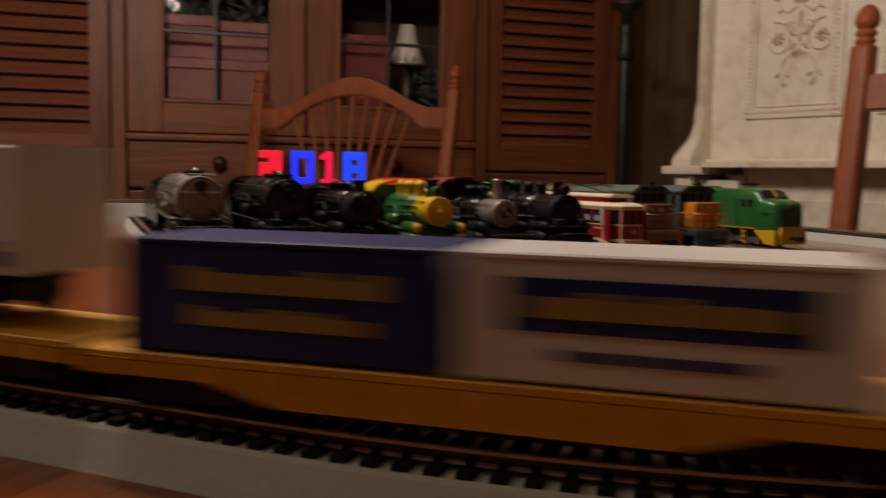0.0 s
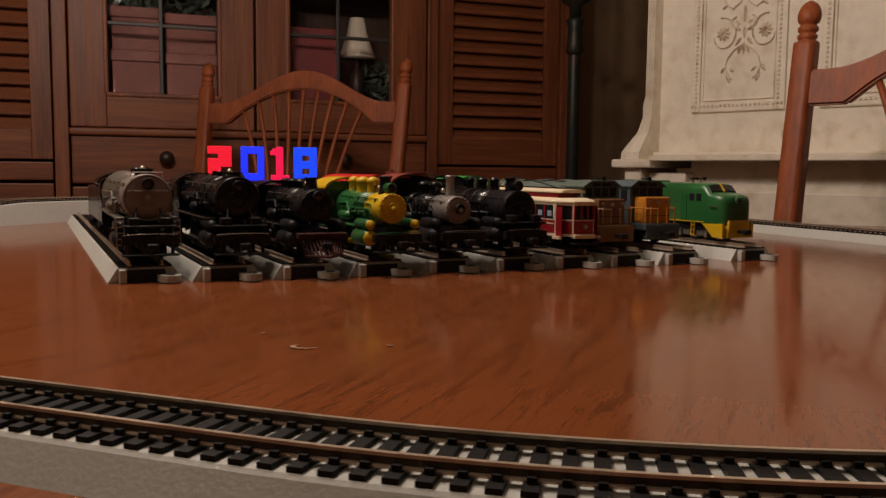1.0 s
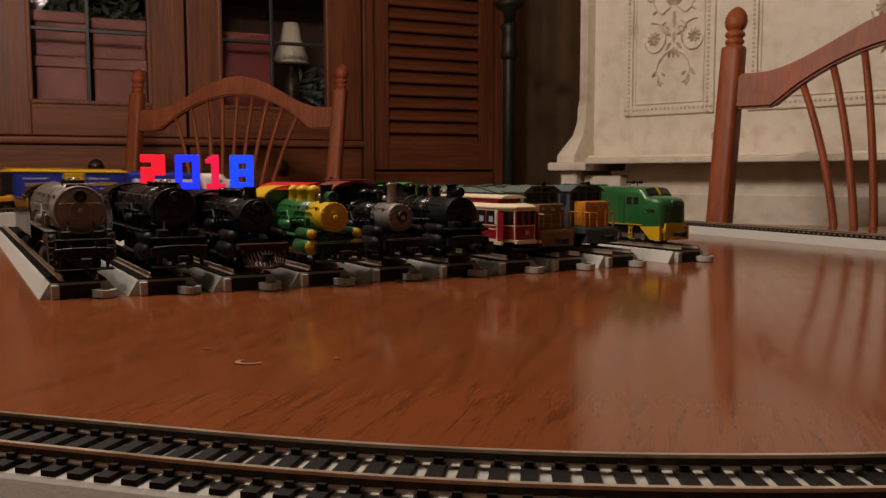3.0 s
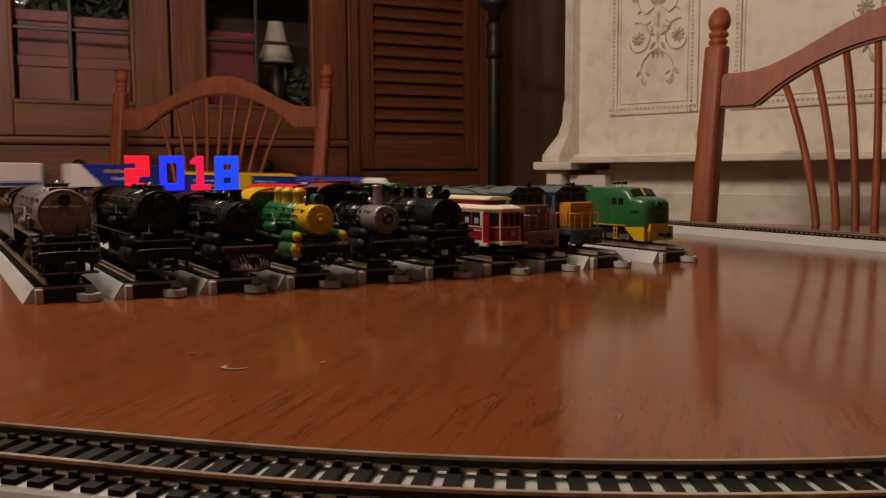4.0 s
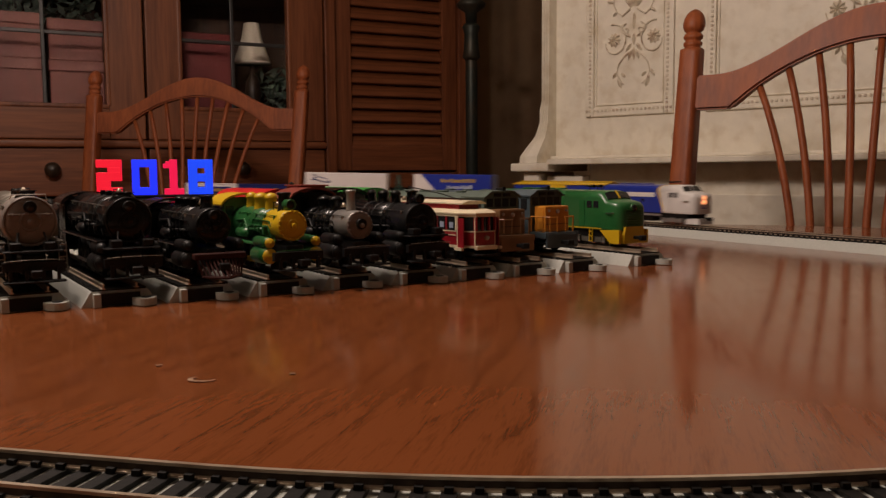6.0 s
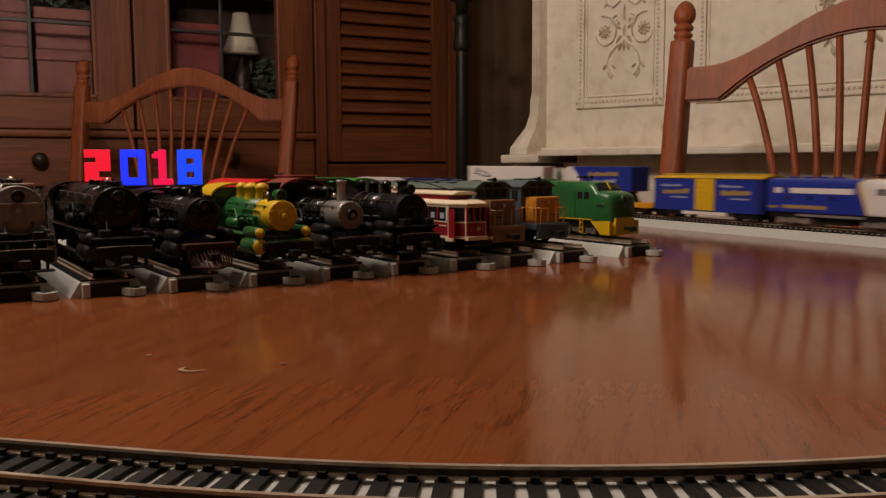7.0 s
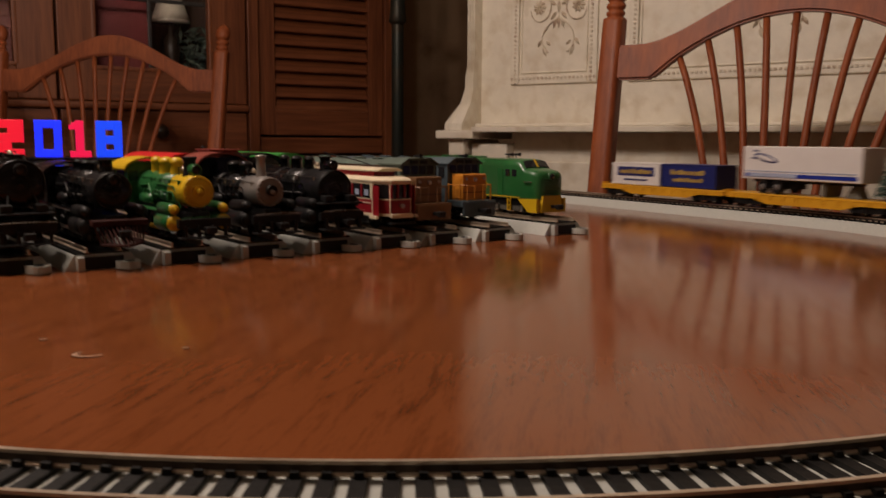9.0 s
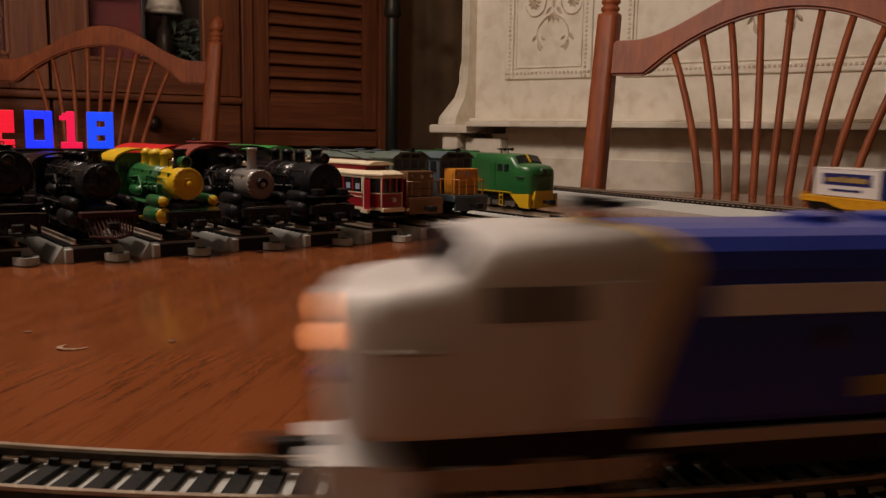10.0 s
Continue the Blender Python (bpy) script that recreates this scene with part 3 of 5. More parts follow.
def ornament(ob, cx, cz, k=1.0):
    """Urn above a stalk, a rosette in a scroll on either side, bell flowers below."""
    bm = bmesh.new()
    w = 0.0016
    for s in (-1, 1):
        # big open scroll round the rosette, its tail running down to the bell flower
        pts = []
        for q in range(26):
            a = math.pi / 2 - s * 0.2 + s * q * 0.19
            r = (0.034 - 0.0005 * q) * k
            pts.append((cx + s * 0.043 * k + r * 0.88 * math.cos(a), -0.003, cz + 0.002 * k + r * math.sin(a)))
        tube(pts, w, 6, bm, w * 0.7)
        tube([(cx + s * x * k, -0.003, cz + z * k) for x, z in ((0.006, -0.022), (0.020, -0.030), (0.032, -0.045), (0.036, -0.062), (0.030, -0.078), (0.020, -0.086))], w, 6, bm, w * 0.6)
        tube([(cx + s * x * k, -0.003, cz + z * k) for x, z in ((0.008, 0.062), (0.024, 0.050), (0.036, 0.058), (0.044, 0.074), (0.042, 0.092), (0.034, 0.098))], w, 6, bm, w * 0.6)
        scroll(cx + s * 0.016 * k, cz + 0.022 * k, 0.012 * k, 1.1, math.pi / 2, -s, bm, w)
        for r in range(9):
            petal(cx + s * 0.043 * k, cz + 0.004 * k, r * 2 * math.pi / 9, 0.0165 * k, 0.0052 * k, bm)
        for r in range(5):
            petal(cx + s * 0.043 * k, cz + 0.004 * k, 0.4 + r * 2 * math.pi / 5, 0.0075 * k, 0.0032 * k, bm)
        for x, z, a, ln, wd in ((0.034, -0.070, -1.9, 0.026, 0.0062), (0.036, -0.058, -1.0, 0.020, 0.0045), (0.028, -0.062, -2.4, 0.016, 0.0040),
                                (0.004, -0.004, -0.9, 0.024, 0.0048), (0.004, 0.006, 0.5, 0.022, 0.0045), (0.004, -0.016, -1.25, 0.026, 0.0044),
                                (0.040, 0.086, 1.2, 0.024, 0.0060), (0.044, 0.078, 0.3, 0.018, 0.0048), (0.036, 0.060, -0.7, 0.015, 0.0040)):
            petal(cx + s * x * k, cz + z * k, a if s > 0 else math.pi - a, ln * k, wd * k, bm)
    for z, a, ln, wd in ((0.052, -1.5708, 0.034, 0.0042), (0.018, -1.5708, 0.030, 0.0050), (-0.010, -1.5708, 0.032, 0.0044), (0.030, 1.5708, 0.028, 0.0045)):
        petal(cx, cz + z * k, a, ln * k, wd * k, bm)
    # fluted urn
    for q in range(7):
        f = (q - 3) / 3
        petal(cx + f * 0.005 * k, cz + 0.062 * k, 1.5708 - f * 0.55, (0.046 - 0.006 * abs(f)) * k, 0.0044 * k, bm)
    tube([(cx + x * k, -0.0045, cz + (0.104 - 6 * x * x) * k) for x in (-0.026, -0.013, 0.0, 0.013, 0.026)], 0.0026 * k, 6, bm)
    part("carved_scrollwork", bm, CARVED, ob, "raised antiqued scroll carving")


def beaded_frame(ob, x0, x1, z0, z1):
    bm = bmesh.new()
    w = 0.019
    for b in ((x0, x0 + w, z0, z1), (x1 - w, x1, z0, z1)):
        box(b[0], b[1], -0.007, 0.001, b[2], b[3], 0.003, bm=bm)
    for z in (z0, z1 - w):
        box(x0 + w, x1 - w, -0.0068, 0.001, z, z + w, 0.003, bm=bm)
    for b in ((x0 + w + 0.003, x0 + w + 0.006, z0 + w + 0.003, z1), (x1 - w - 0.006, x1 - w - 0.003, z0 + w + 0.003, z1), (x0 + w + 0.006, x1 - w - 0.006, z0 + w + 0.003, z0 + w + 0.006)):
        box(b[0], b[1], -0.0035, 0.001, b[2], b[3], 0.001, bm=bm, seg=1)
    fr = part("panel_frame", bm, WHITE, ob, "white moulded panel frame")
    beads = bmesh.new()
    n = int((z1 - z0) / 0.0085)
    rows = [((x, z0 + (k + 0.5) * (z1 - z0) / n)) for k in range(n) for x in (x0 + w * 0.62, x1 - w * 0.62)]
    m = int((x1 - x0) / 0.0085)
    rows += [(x0 + (k + 0.5) * (x1 - x0) / m, z0 + w * 0.62) for k in range(m)]
    for x, z in rows:
        box(x - 0.0026, x + 0.0026, -0.0092, -0.006, z - 0.0026, z + 0.0026, 0.0011, bm=beads, seg=1)
    tagged(part("beading", beads, CARVED, fr, "antiqued bead moulding"), kind="stuff")


def white_cabinet():
    ob = thing("white_cabinet", WHITE_M, "tall distressed white cabinet with carved panels and a ledge", "cabinet")
    part("body", box(-0.075, 1.10, 0.0, 0.34, 0.100, 1.15, 0.003), WHITE, ob)
    for x0, x1, c in ((0.0, 0.193, 0.106), (0.257, 0.79, 0.53), (0.854, 1.047, 0.95)):
        beaded_frame(ob, x0, x1, 0.187, 0.93)
        ornament(ob, c, 0.335 if x1 - x0 < 0.3 else 0.345, 1.0)
        ornament(ob, c, 0.60, 1.0)
    for sx in (0, 1):
        # fluted pilaster with a flared foot
        rows = ((1.13, 0.0), (0.225, 0.0), (0.205, 0.003), (0.18, 0.003), (0.15, 0.010), (0.125, 0.024), (0.108, 0.033), (0.094, 0.034))
        loops = []
        for z, out in rows:
            xs = [(-0.092 - out * 1.0), (-0.088 - out * 0.9), (-0.084 - out * 0.75), (-0.080 - out * 0.5), (-0.076 - out * 0.25)]
            pts = []
            for i, x in enumerate(xs):
                y = -0.030 - out
                pts += [(x, y + 0.004, z), (x + 0.0012, y, z), (x + 0.003, y, z)]
            pts += [(-0.0735, -0.02, z), (-0.0735, 0.06, z), (-0.092 - out * 1.0, 0.06, z)]
            loops.append(pts if sx == 0 else [(1.025 - p[0], p[1], p[2]) for p in pts][::-1])
        part("pilaster", rings(loops), WHITE, ob, "fluted white pilaster with flared foot")
        b = (-0.146, -0.052) if sx == 0 else (1.077, 1.171)
        part("foot_block", box(b[0], b[1], -0.068, 0.10, 0.076, 0.0935, 0.004), WHITE, ob)
        b = (-0.125, -0.085) if sx == 0 else (1.11, 1.15)
        part("corbel", box(b[0], b[1], -0.05, 0.10, 0.040, 0.0755, 0.006), WHITE, ob)
        b = (-0.078, 0.008) if sx == 0 else (1.017, 1.103)
        part("lower_post", box(b[0], b[1], -0.03, 0.30, FLOOR_Z, 0.066, 0.004), WHITE, ob)
    part("ledge", box(-0.051, 1.076, -0.075, 0.02, 0.090, 0.1005, 0.002), WHITE, ob)
    part("ledge_moulding", box(-0.051, 1.076, -0.060, -0.002, 0.101, 0.107, 0.002), WHITE, ob)
    part("lower_body", box(0.009, 1.016, 0.0, 0.33, FLOOR_Z, 0.0895), WHITE, ob)
    part("lower_panel", box(0.03, 0.99, -0.006, 0.0005, FLOOR_Z + 0.05, 0.03, 0.002), WHITE, ob)
    part("rosette", lathe([(0.011, -0.004), (0.009, -0.009), (0.004, -0.011)], "y", (0.2, 0, 0.141), 10), CARVED, ob, smooth=True)
    part("crown", box(-0.20, 1.225, -0.09, 0.345, 1.15, 1.22, 0.01), WHITE, ob)


# ---- chairs ----
def post_rows():
    return [(0.0165, -0.30), (0.0190, -0.20), (0.0182, -0.05), (0.0178, 0.12), (0.0172, 0.2305), (0.0168, 0.2350), (0.0150, 0.2365), (0.0118, 0.2375), (0.0118, 0.2395), (0.0136, 0.2415), (0.0138, 0.2455),
            (0.0112, 0.2475), (0.0112, 0.2495), (0.0140, 0.2520), (0.0144, 0.2550), (0.0130, 0.2580), (0.0108, 0.2595), (0.0112, 0.2615), (0.0140, 0.2640), (0.0158, 0.2690), (0.0162, 0.2745), (0.0150, 0.2815), (0.0118, 0.2885), (0.0070, 0.2935), (0.002, 0.296)]


def chair(name, m, label, lift=0.0):
    """Origin in the middle of the back, z = 0 at the table's top; the sitter looks along -y."""
    ob = thing(name, m, label, "chair", "dining chairs")

    def lean(x, z):
        f = z + 0.30
        return Vector((x * (1 + 0.10 * f), 0.20 * f, z))

    for s in (-1, 1):
        own = lathe(post_rows(), seg=24)
        for v in own.verts:
            p = lean(s * 0.243, v.co.z + (lift if v.co.z > 0.1 else 0))
            if v.co.z < 0.2355:
                # below the turned finial the post is square with rounded corners
                q = math.hypot(v.co.x, v.co.y)
                f = 0.90 / ((abs(v.co.x) / q) ** 5 + (abs(v.co.y) / q) ** 5) ** 0.2
                v.co.x, v.co.y = v.co.x * f, v.co.y * f
            v.co = Vector((p.x + v.co.x, p.y + v.co.y, p.z))
        part("back_post", own, CHAIR, ob, "turned post with ball finial", True)
    top, bot = [], []
    n = 40
    for k in range(n + 1):
        x = -0.255 + 0.51 * k / n
        a = abs(x)
        rise = 0.5 + 0.5 * math.cos(math.pi * min(1, a / 0.212))
        lo = 0.144 + lift + 0.083 * (max(0.0, math.cos(math.pi / 2 * min(1, a / 0.187))) ** 0.80)
        hi = 0.195 + lift + 0.078 * rise ** 0.9
        top.append((x, hi))
        bot.append((x, lo))
    outline = bot + top[::-1]
    loops = []
    for dy in (-0.011, 0.011):
        loops.append([tuple(lean(x / 1.05, z) + Vector((0, dy + 0.10 * (0.065 - x * x), 0))) for x, z in outline])
    own = bmesh.new()
    vs = [[own.verts.new(p) for p in lp] for lp in loops]
    for k in range(n):
        a, b, c, d = k, k + 1, 2 * n - k, 2 * n + 1 - k
        own.faces.new([vs[0][i] for i in (a, b, c, d)])
        own.faces.new([vs[1][i] for i in (d, c, b, a)])
    m2 = len(outline)
    for i in range(m2):
        j = (i + 1) % m2
        own.faces.new((vs[0][j], vs[0][i], vs[1][i], vs[1][j]))
    bmesh.ops.recalc_face_normals(own, faces=own.faces[:])
    edges = [e for e in own.edges if e.calc_face_angle(0) > 0.6]
    bmesh.ops.bevel(own, geom=edges, offset=0.0035, segments=2, affect="EDGES")
    part("crest_rail", own, CHAIR, ob, "arched crest rail")
    for k in range(9):
        f = (k - 4) / 4
        xt, xb = 0.149 * f, 0.070 * f
        a = abs(xt)
        zt = 0.149 + lift + 0.083 * max(0.0, math.cos(math.pi / 2 * min(1, a / 0.187))) ** 0.80
        pts = []
        for q in range(15):
            g = q / 14
            z = -0.30 + (zt + 0.30) * g
            x = xb + (xt - xb) * g ** 2.6
            p = lean(x, z)
            pts.append(p + Vector((0, 0.10 * (0.065 - xt * xt) * g, 0)))
        part("spindle", tube(pts, 0.0062, 8, r2=0.0048), CHAIR, ob, smooth=True)
    seat = rings([[(0.255 * (1 - 0.12 * (k > 10)) * math.copysign(abs(math.cos(a)) ** 0.6, math.cos(a)), -0.215 + 0.225 * math.copysign(abs(math.sin(a)) ** 0.6, math.sin(a)), z)
                   for k, a in enumerate(2 * math.pi * k / 20 for k in range(20))] for z in (-0.335, -0.325, -0.305, -0.30)])
    part("seat", seat, CHAIR, ob)
    for sx in (-1, 1):
        for y in (-0.38, -0.06):
            part("leg", tube([(sx * 0.17, y, -0.33), (sx * 0.20, y + (0.03 if y > -0.2 else -0.03), FLOOR_Z)], 0.018, 10, r2=0.013), CHAIR, ob, smooth=True)
        part("stretcher", tube([(sx * 0.187, -0.40, -0.54), (sx * 0.187, -0.04, -0.54)], 0.009), CHAIR, ob, smooth=True)
    part("stretcher", tube([(-0.187, -0.22, -0.54), (0.187, -0.22, -0.54)], 0.009), CHAIR, ob, smooth=True)
    return ob


hutch()
shelf_goods()
floor_lamp()
white_cabinet()
chair("dining_chair", pose(-0.297, 2.05 - 0.11, 0, 0, 0, -15.6), "reddish wooden arch-back spindle chair standing before the hutch", 0.030)
chair("dining_chair", pose(0.680, 0.935, 0, 0, 0, -46.2), "reddish wooden arch-back spindle chair drawn up to the table", 0.018)
oval_track()
display_track(0.58)
SHORT_TRACK = display_track(0.40)
SHORT_TRACK.matrix_basis = track_pose(1)
for i in range(2, 10):
    copy_thing(SHORT_TRACK, track_pose(i))


# ---- rolling stock: x forwards, y to the left, z = 0 on the rail's top ----
SHARED = {}


def wheel(ob, x, y, r, mat, name="wheel", spokes=False):
    key = (round(r, 4), mat.name, spokes)
    side = 1 if y > 0 else -1
    if key not in SHARED:
        bm = lathe([(r * 0.2, -0.0012), (r * 0.82, -0.0012), (r * 0.82, -0.0006), (r + 0.0008, -0.0012), (r + 0.0008, -0.0006), (r, -0.0004), (r * 0.98, 0.0014), (r * 0.82, 0.0016),
                    (r * 0.80, 0.0006), (r * 0.34, 0.0006), (r * 0.30, 0.0018), (r * 0.05, 0.002)], "y", seg=18)
        if spokes:
            for k in range(8):
                a = k * math.pi / 4
                own = box(-0.0005, 0.0005, 0.0, 0.0014, r * 0.2, r * 0.84)
                own.transform(Matrix.Rotation(a, 4, "Y"))
                merge(bm, own)
        w = part(name, bm, mat, ob)
        SHARED[key] = w.data
    else:
        w = new(name, SHARED[key])
        w.parent = ob
    w.matrix_basis = pose(x, y, r, 0, 0, 0 if side > 0 else 180)
    return w


def truck(ob, x, mat=BLACKM, r=0.0055, base=0.026, axles=2, frame=0.0125):
    bm = bmesh.new()
    for s in (-1, 1):
        y = s * 0.0125
        plate([(x - base / 2 - 0.004, 0.0055), (x - base / 2 + 0.003, 0.0035), (x - 0.004, 0.003), (x + 0.004, 0.003), (x + base / 2 - 0.003, 0.0035), (x + base / 2 + 0.004, 0.0055),
               (x + base / 2 + 0.003, 0.0085), (x + 0.005, 0.010), (x - 0.005, 0.010), (x - base / 2 - 0.003, 0.0085)], y - 0.0011, y + 0.0011, bm)
        for k in range(axles):
            ax = x - base / 2 + base * k / (axles - 1)
            box(ax - 0.0022, ax + 0.0022, y + s * 0.0002, y + s * 0.0022, 0.0035, 0.0080, 0.0005, bm, 1)
        for dx in (-0.002, 0.002):
            lathe([(0.0014, 0.0035), (0.0014, 0.0085)], at=(x + dx, y + s * 0.0010, 0), seg=8, bm=bm)
    box(x - 0.004, x + 0.004, -0.0115, 0.0115, 0.006, 0.0095, bm=bm)
    t = part("truck", bm, mat, ob, "sprung side-frame truck")
    for k in range(axles):
        for s in (-1, 1):
            wheel(t, x - base / 2 + base * k / (axles - 1), s * 0.0088, r, mat)


def coupler(ob, x, s):
    bm = box(min(x, x + s * 0.009), max(x, x + s * 0.009), -0.0014, 0.0014, 0.0065, 0.0090, 0.0004)
    box(x + s * 0.009 - 0.0018, x + s * 0.009 + 0.0018, -0.0030, 0.0030, 0.0058, 0.0098, 0.0006, bm, 1)
    part("coupler", bm, BLACKM, ob)


def band(y, x0, x1, z0, z1, bm=None, out=0.0004):
    """A thin printed strip on a side, a hair proud of it."""
    s = 1 if y > 0 else -1
    return box(x0, x1, min(y, y + s * out), max(y, y + s * out), z0, z1, bm=bm)


def lettering(y, x0, x1, z0, z1, n, bm=None, slope=0.0):
    """A line of print as plain uneven blocks on a side."""
    rnd = random.Random(n * 7 + int(abs(x0) * 1e4))
    bm = bmesh.new() if bm is None else bm
    step = (x1 - x0) / n
    for k in range(n):
        a = x0 + k * step
        up = slope * (a - x0)
        tall = (z1 - z0) * rnd.choice((0.72, 0.78, 1.0, 0.75))
        band(y, a + step * 0.07, a + step * rnd.uniform(0.80, 0.95), z0 + up, z0 + up + tall, bm)
    return bm


# -- steam locomotives --
def steam(i, along, lat, label, r=0.0135, zc=0.036, length=0.105, drivers=4, wr=0.0098, boiler=BLACK, smokebox=BLACK, door=BLACK, cab=BLACK, roof=BLACK,
          dome=BLACK, stack=BLACK, stack_h=0.010, stack_r=0.0038, cyl=BLACKM, cyl_face=BLACKM, pilot="beam", tender=0.09, lamp_top=False, trim=STEEL, cab_h=0.048, lights=False,
          tender_mat=None, bolts=False, side_pipe=True, walkway=None, ladder=False, skirts=False, dome_k=1.0, dome_h=0.0070, lamp_at=0.58, front_rail=False):
    m = track_pose(i, along, RAIL_TOP) @ Matrix.Translation((0, lat, 0))
    ob = thing("steam_locomotive", m, label, "toy locomotive", "locomotives on display")
    L = length
    part("boiler", lathe([(r * 0.3, -0.026), (r, -0.026), (r, -0.05), (r * 1.02, -0.051), (r * 1.02, -0.054), (r, -0.055), (r * 1.04, -L * 0.75), (r * 1.1, -L), (r * 0.2, -L)], "x", (0, 0, zc), 28), boiler, ob, smooth=True)
    bm = bmesh.new()
    for k in range(4):
        x = -0.032 - k * (L - 0.045) / 4
        lathe([(r * 1.015, x), (r * 1.03, x - 0.0004), (r * 1.03, x - 0.0012), (r * 1.015, x - 0.0016)], "x", (0, 0, zc), 28, bm)
    part("boiler_band", bm, trim if boiler is not BLACK else BLACKM, ob)
    part("smokebox", lathe([(r * 0.5, 0.0), (r * 0.985, -0.0002), (r * 1.0, -0.0008), (r * 1.0, -0.0255), (r * 0.5, -0.0258)], "x", (0, 0, zc), 28), smokebox, ob, smooth=True)
    d = part("smokebox_door", lathe([(0.0004, 0.0014), (r * 0.6, 0.0012), (r * 0.86, 0.0008), (r * 0.90, 0.0002), (r * 0.91, 0.0), (r * 0.3, -0.0002)], "x", (0, 0, zc), 28), door, ob, "round smokebox door", True)
    bm = bmesh.new()
    if bolts:
        for k in range(18):
            a = 2 * math.pi * k / 18
            lathe([(0.0007, -0.0006), (0.0007, 0.0012), (0.0002, 0.0016)], "x", (0, r * 0.9 * math.cos(a), zc + r * 0.9 * math.sin(a)), 6, bm)
    for z in (-0.3, 0.3):
        box(0.0006, 0.0018, -r * 0.78, 0.0, zc + r * z - 0.0006, zc + r * z + 0.0006, bm=bm)
    lathe([(0.0016, 0.002), (0.0016, 0.0046), (0.0004, 0.005)], "x", (0, 0, zc), 10, bm)
    part("door_hinge", bm, door, d)
    # raised rim and ribs of the door
    rim = bmesh.new()
    for q, h in ((0.985, 0.0006), (0.40, 0.0018)):
        lathe([(r * q, h - 0.0006), (r * q, h), (r * q - 0.0006, h + 0.0003), (r * q - 0.0012, h), (r * q - 0.0012, h - 0.0006)], "x", (0, 0, zc), 28, rim)
    part("door_rim", rim, door, d, smooth=True)
    if front_rail:
        fr = tube([(0.0032, r * math.cos(a) * 0.80, zc + r * 0.30) for a in (math.pi, 2.2, 1.57, 0.94, 0)], 0.00016, 5)
        tube([(-0.004, -r * 0.66, zc + r * 0.86), (0.001, -r * 0.60, zc + r * 1.06), (0.001, r * 0.60, zc + r * 1.06), (-0.004, r * 0.66, zc + r * 0.86)], 0.00035, 5, fr)
        for y in (-0.62, 0.62):
            lathe([(0.0006, 0.0005), (0.0006, 0.0034)], "x", (0, r * y, zc + r * 0.30), 6, fr)
        part("front_handrail", fr, trim, ob, "thin bright rail over the front")
        part("door_boss", lathe([(0.0013, 0.001), (0.0013, 0.0040), (0.0003, 0.0046)], "x", (0, 0, zc - r * 0.02), 10), STEEL, d, "bright door boss", True)
    # side plumbing: pipes, pumps and steps that catch the light
    rnd = random.Random(i + 11)
    for s in (-1, 1):
        pipes = bmesh.new()
        for q in range(4):
            z = zc + r * (-0.75 + 0.33 * q)
            y = s * (r * math.cos(math.asin(max(-0.95, min(0.95, (z - zc) / r)))) + 0.0006)
            x0 = -0.010 - rnd.uniform(0, 0.012)
            x1 = x0 - rnd.uniform(0.3, 0.62) * L
            tube([(x0, y * 0.96, z - 0.003), (x0 - 0.002, y, z), (x1, y, z + rnd.uniform(-0.001, 0.001)), (x1 - 0.003, y, z - 0.004)], rnd.uniform(0.0003, 0.0006), 5, pipes)
        for q in range(6):
            x = -0.016 - q * (L - 0.03) / 6 - rnd.uniform(0, 0.004)
            box(x - rnd.uniform(0.001, 0.003), x, min(s * r * 0.98, s * (r + 0.0026)), max(s * r * 0.98, s * (r + 0.0026)), zc - r * rnd.uniform(0.45, 0.75), zc - r * rnd.uniform(0.05, 0.3), 0.0003, pipes, 1)
        part("side_piping", pipes, boiler if boiler is not BLACK else BLACK, ob, "pipes and pumps along the boiler")
        hz = zc - 0.0118
        edge = tube([(-0.004, s * 0.0171, hz), (-L * 0.5, s * 0.0171, hz), (-L, s * 0.0171, hz)], 0.00025, 5)
        part("walkway_edge", edge, trim if boiler is BLACK else boiler, ob)
    # chimney and domes
    zt = zc + r
    part("smokestack", lathe([(stack_r * 1.5, zt - 0.004), (stack_r, zt + 0.001), (stack_r * 0.9, zt + stack_h * 0.8), (stack_r * 1.15, zt + stack_h * 0.9), (stack_r * 1.15, zt + stack_h), (stack_r * 0.8, zt + stack_h), (stack_r * 0.75, zt + stack_h * 0.6)], at=(-0.012, 0, 0)), stack, ob, smooth=True)
    for x, k in ((-0.034, 0.85), (-0.052, 1.0), (-0.070, 0.8))[: 3 if L > 0.075 else 2]:
        k *= dome_k
        part("dome", lathe([(0.0062 * k, zt - 0.005), (0.0052 * k, zt - 0.0005), (0.0046 * k, zt + dome_h * 0.55), (0.0054 * k, zt + dome_h * 0.62), (0.0054 * k, zt + dome_h * 0.74), (0.0042 * k, zt + dome_h * 0.90), (0.0016, zt + dome_h), (0.0004, zt + dome_h * 1.02)], at=(x, 0, 0), seg=18), dome, ob, smooth=True)
    bell = part("bell", lathe([(0.0022, zt + 0.0016), (0.0014, zt + 0.0035), (0.0006, zt + 0.0046)], at=(-0.0225, 0, 0), seg=10), RAIL, ob, smooth=True)
    part("bell_yoke", tube([(-0.0225, -0.003, zt - 0.001), (-0.0225, -0.003, zt + 0.004), (-0.0225, 0.003, zt + 0.004), (-0.0225, 0.003, zt - 0.001)], 0.0004, 5), BLACKM, bell)
    lz = zt + 0.003 if lamp_top else zc + r * lamp_at
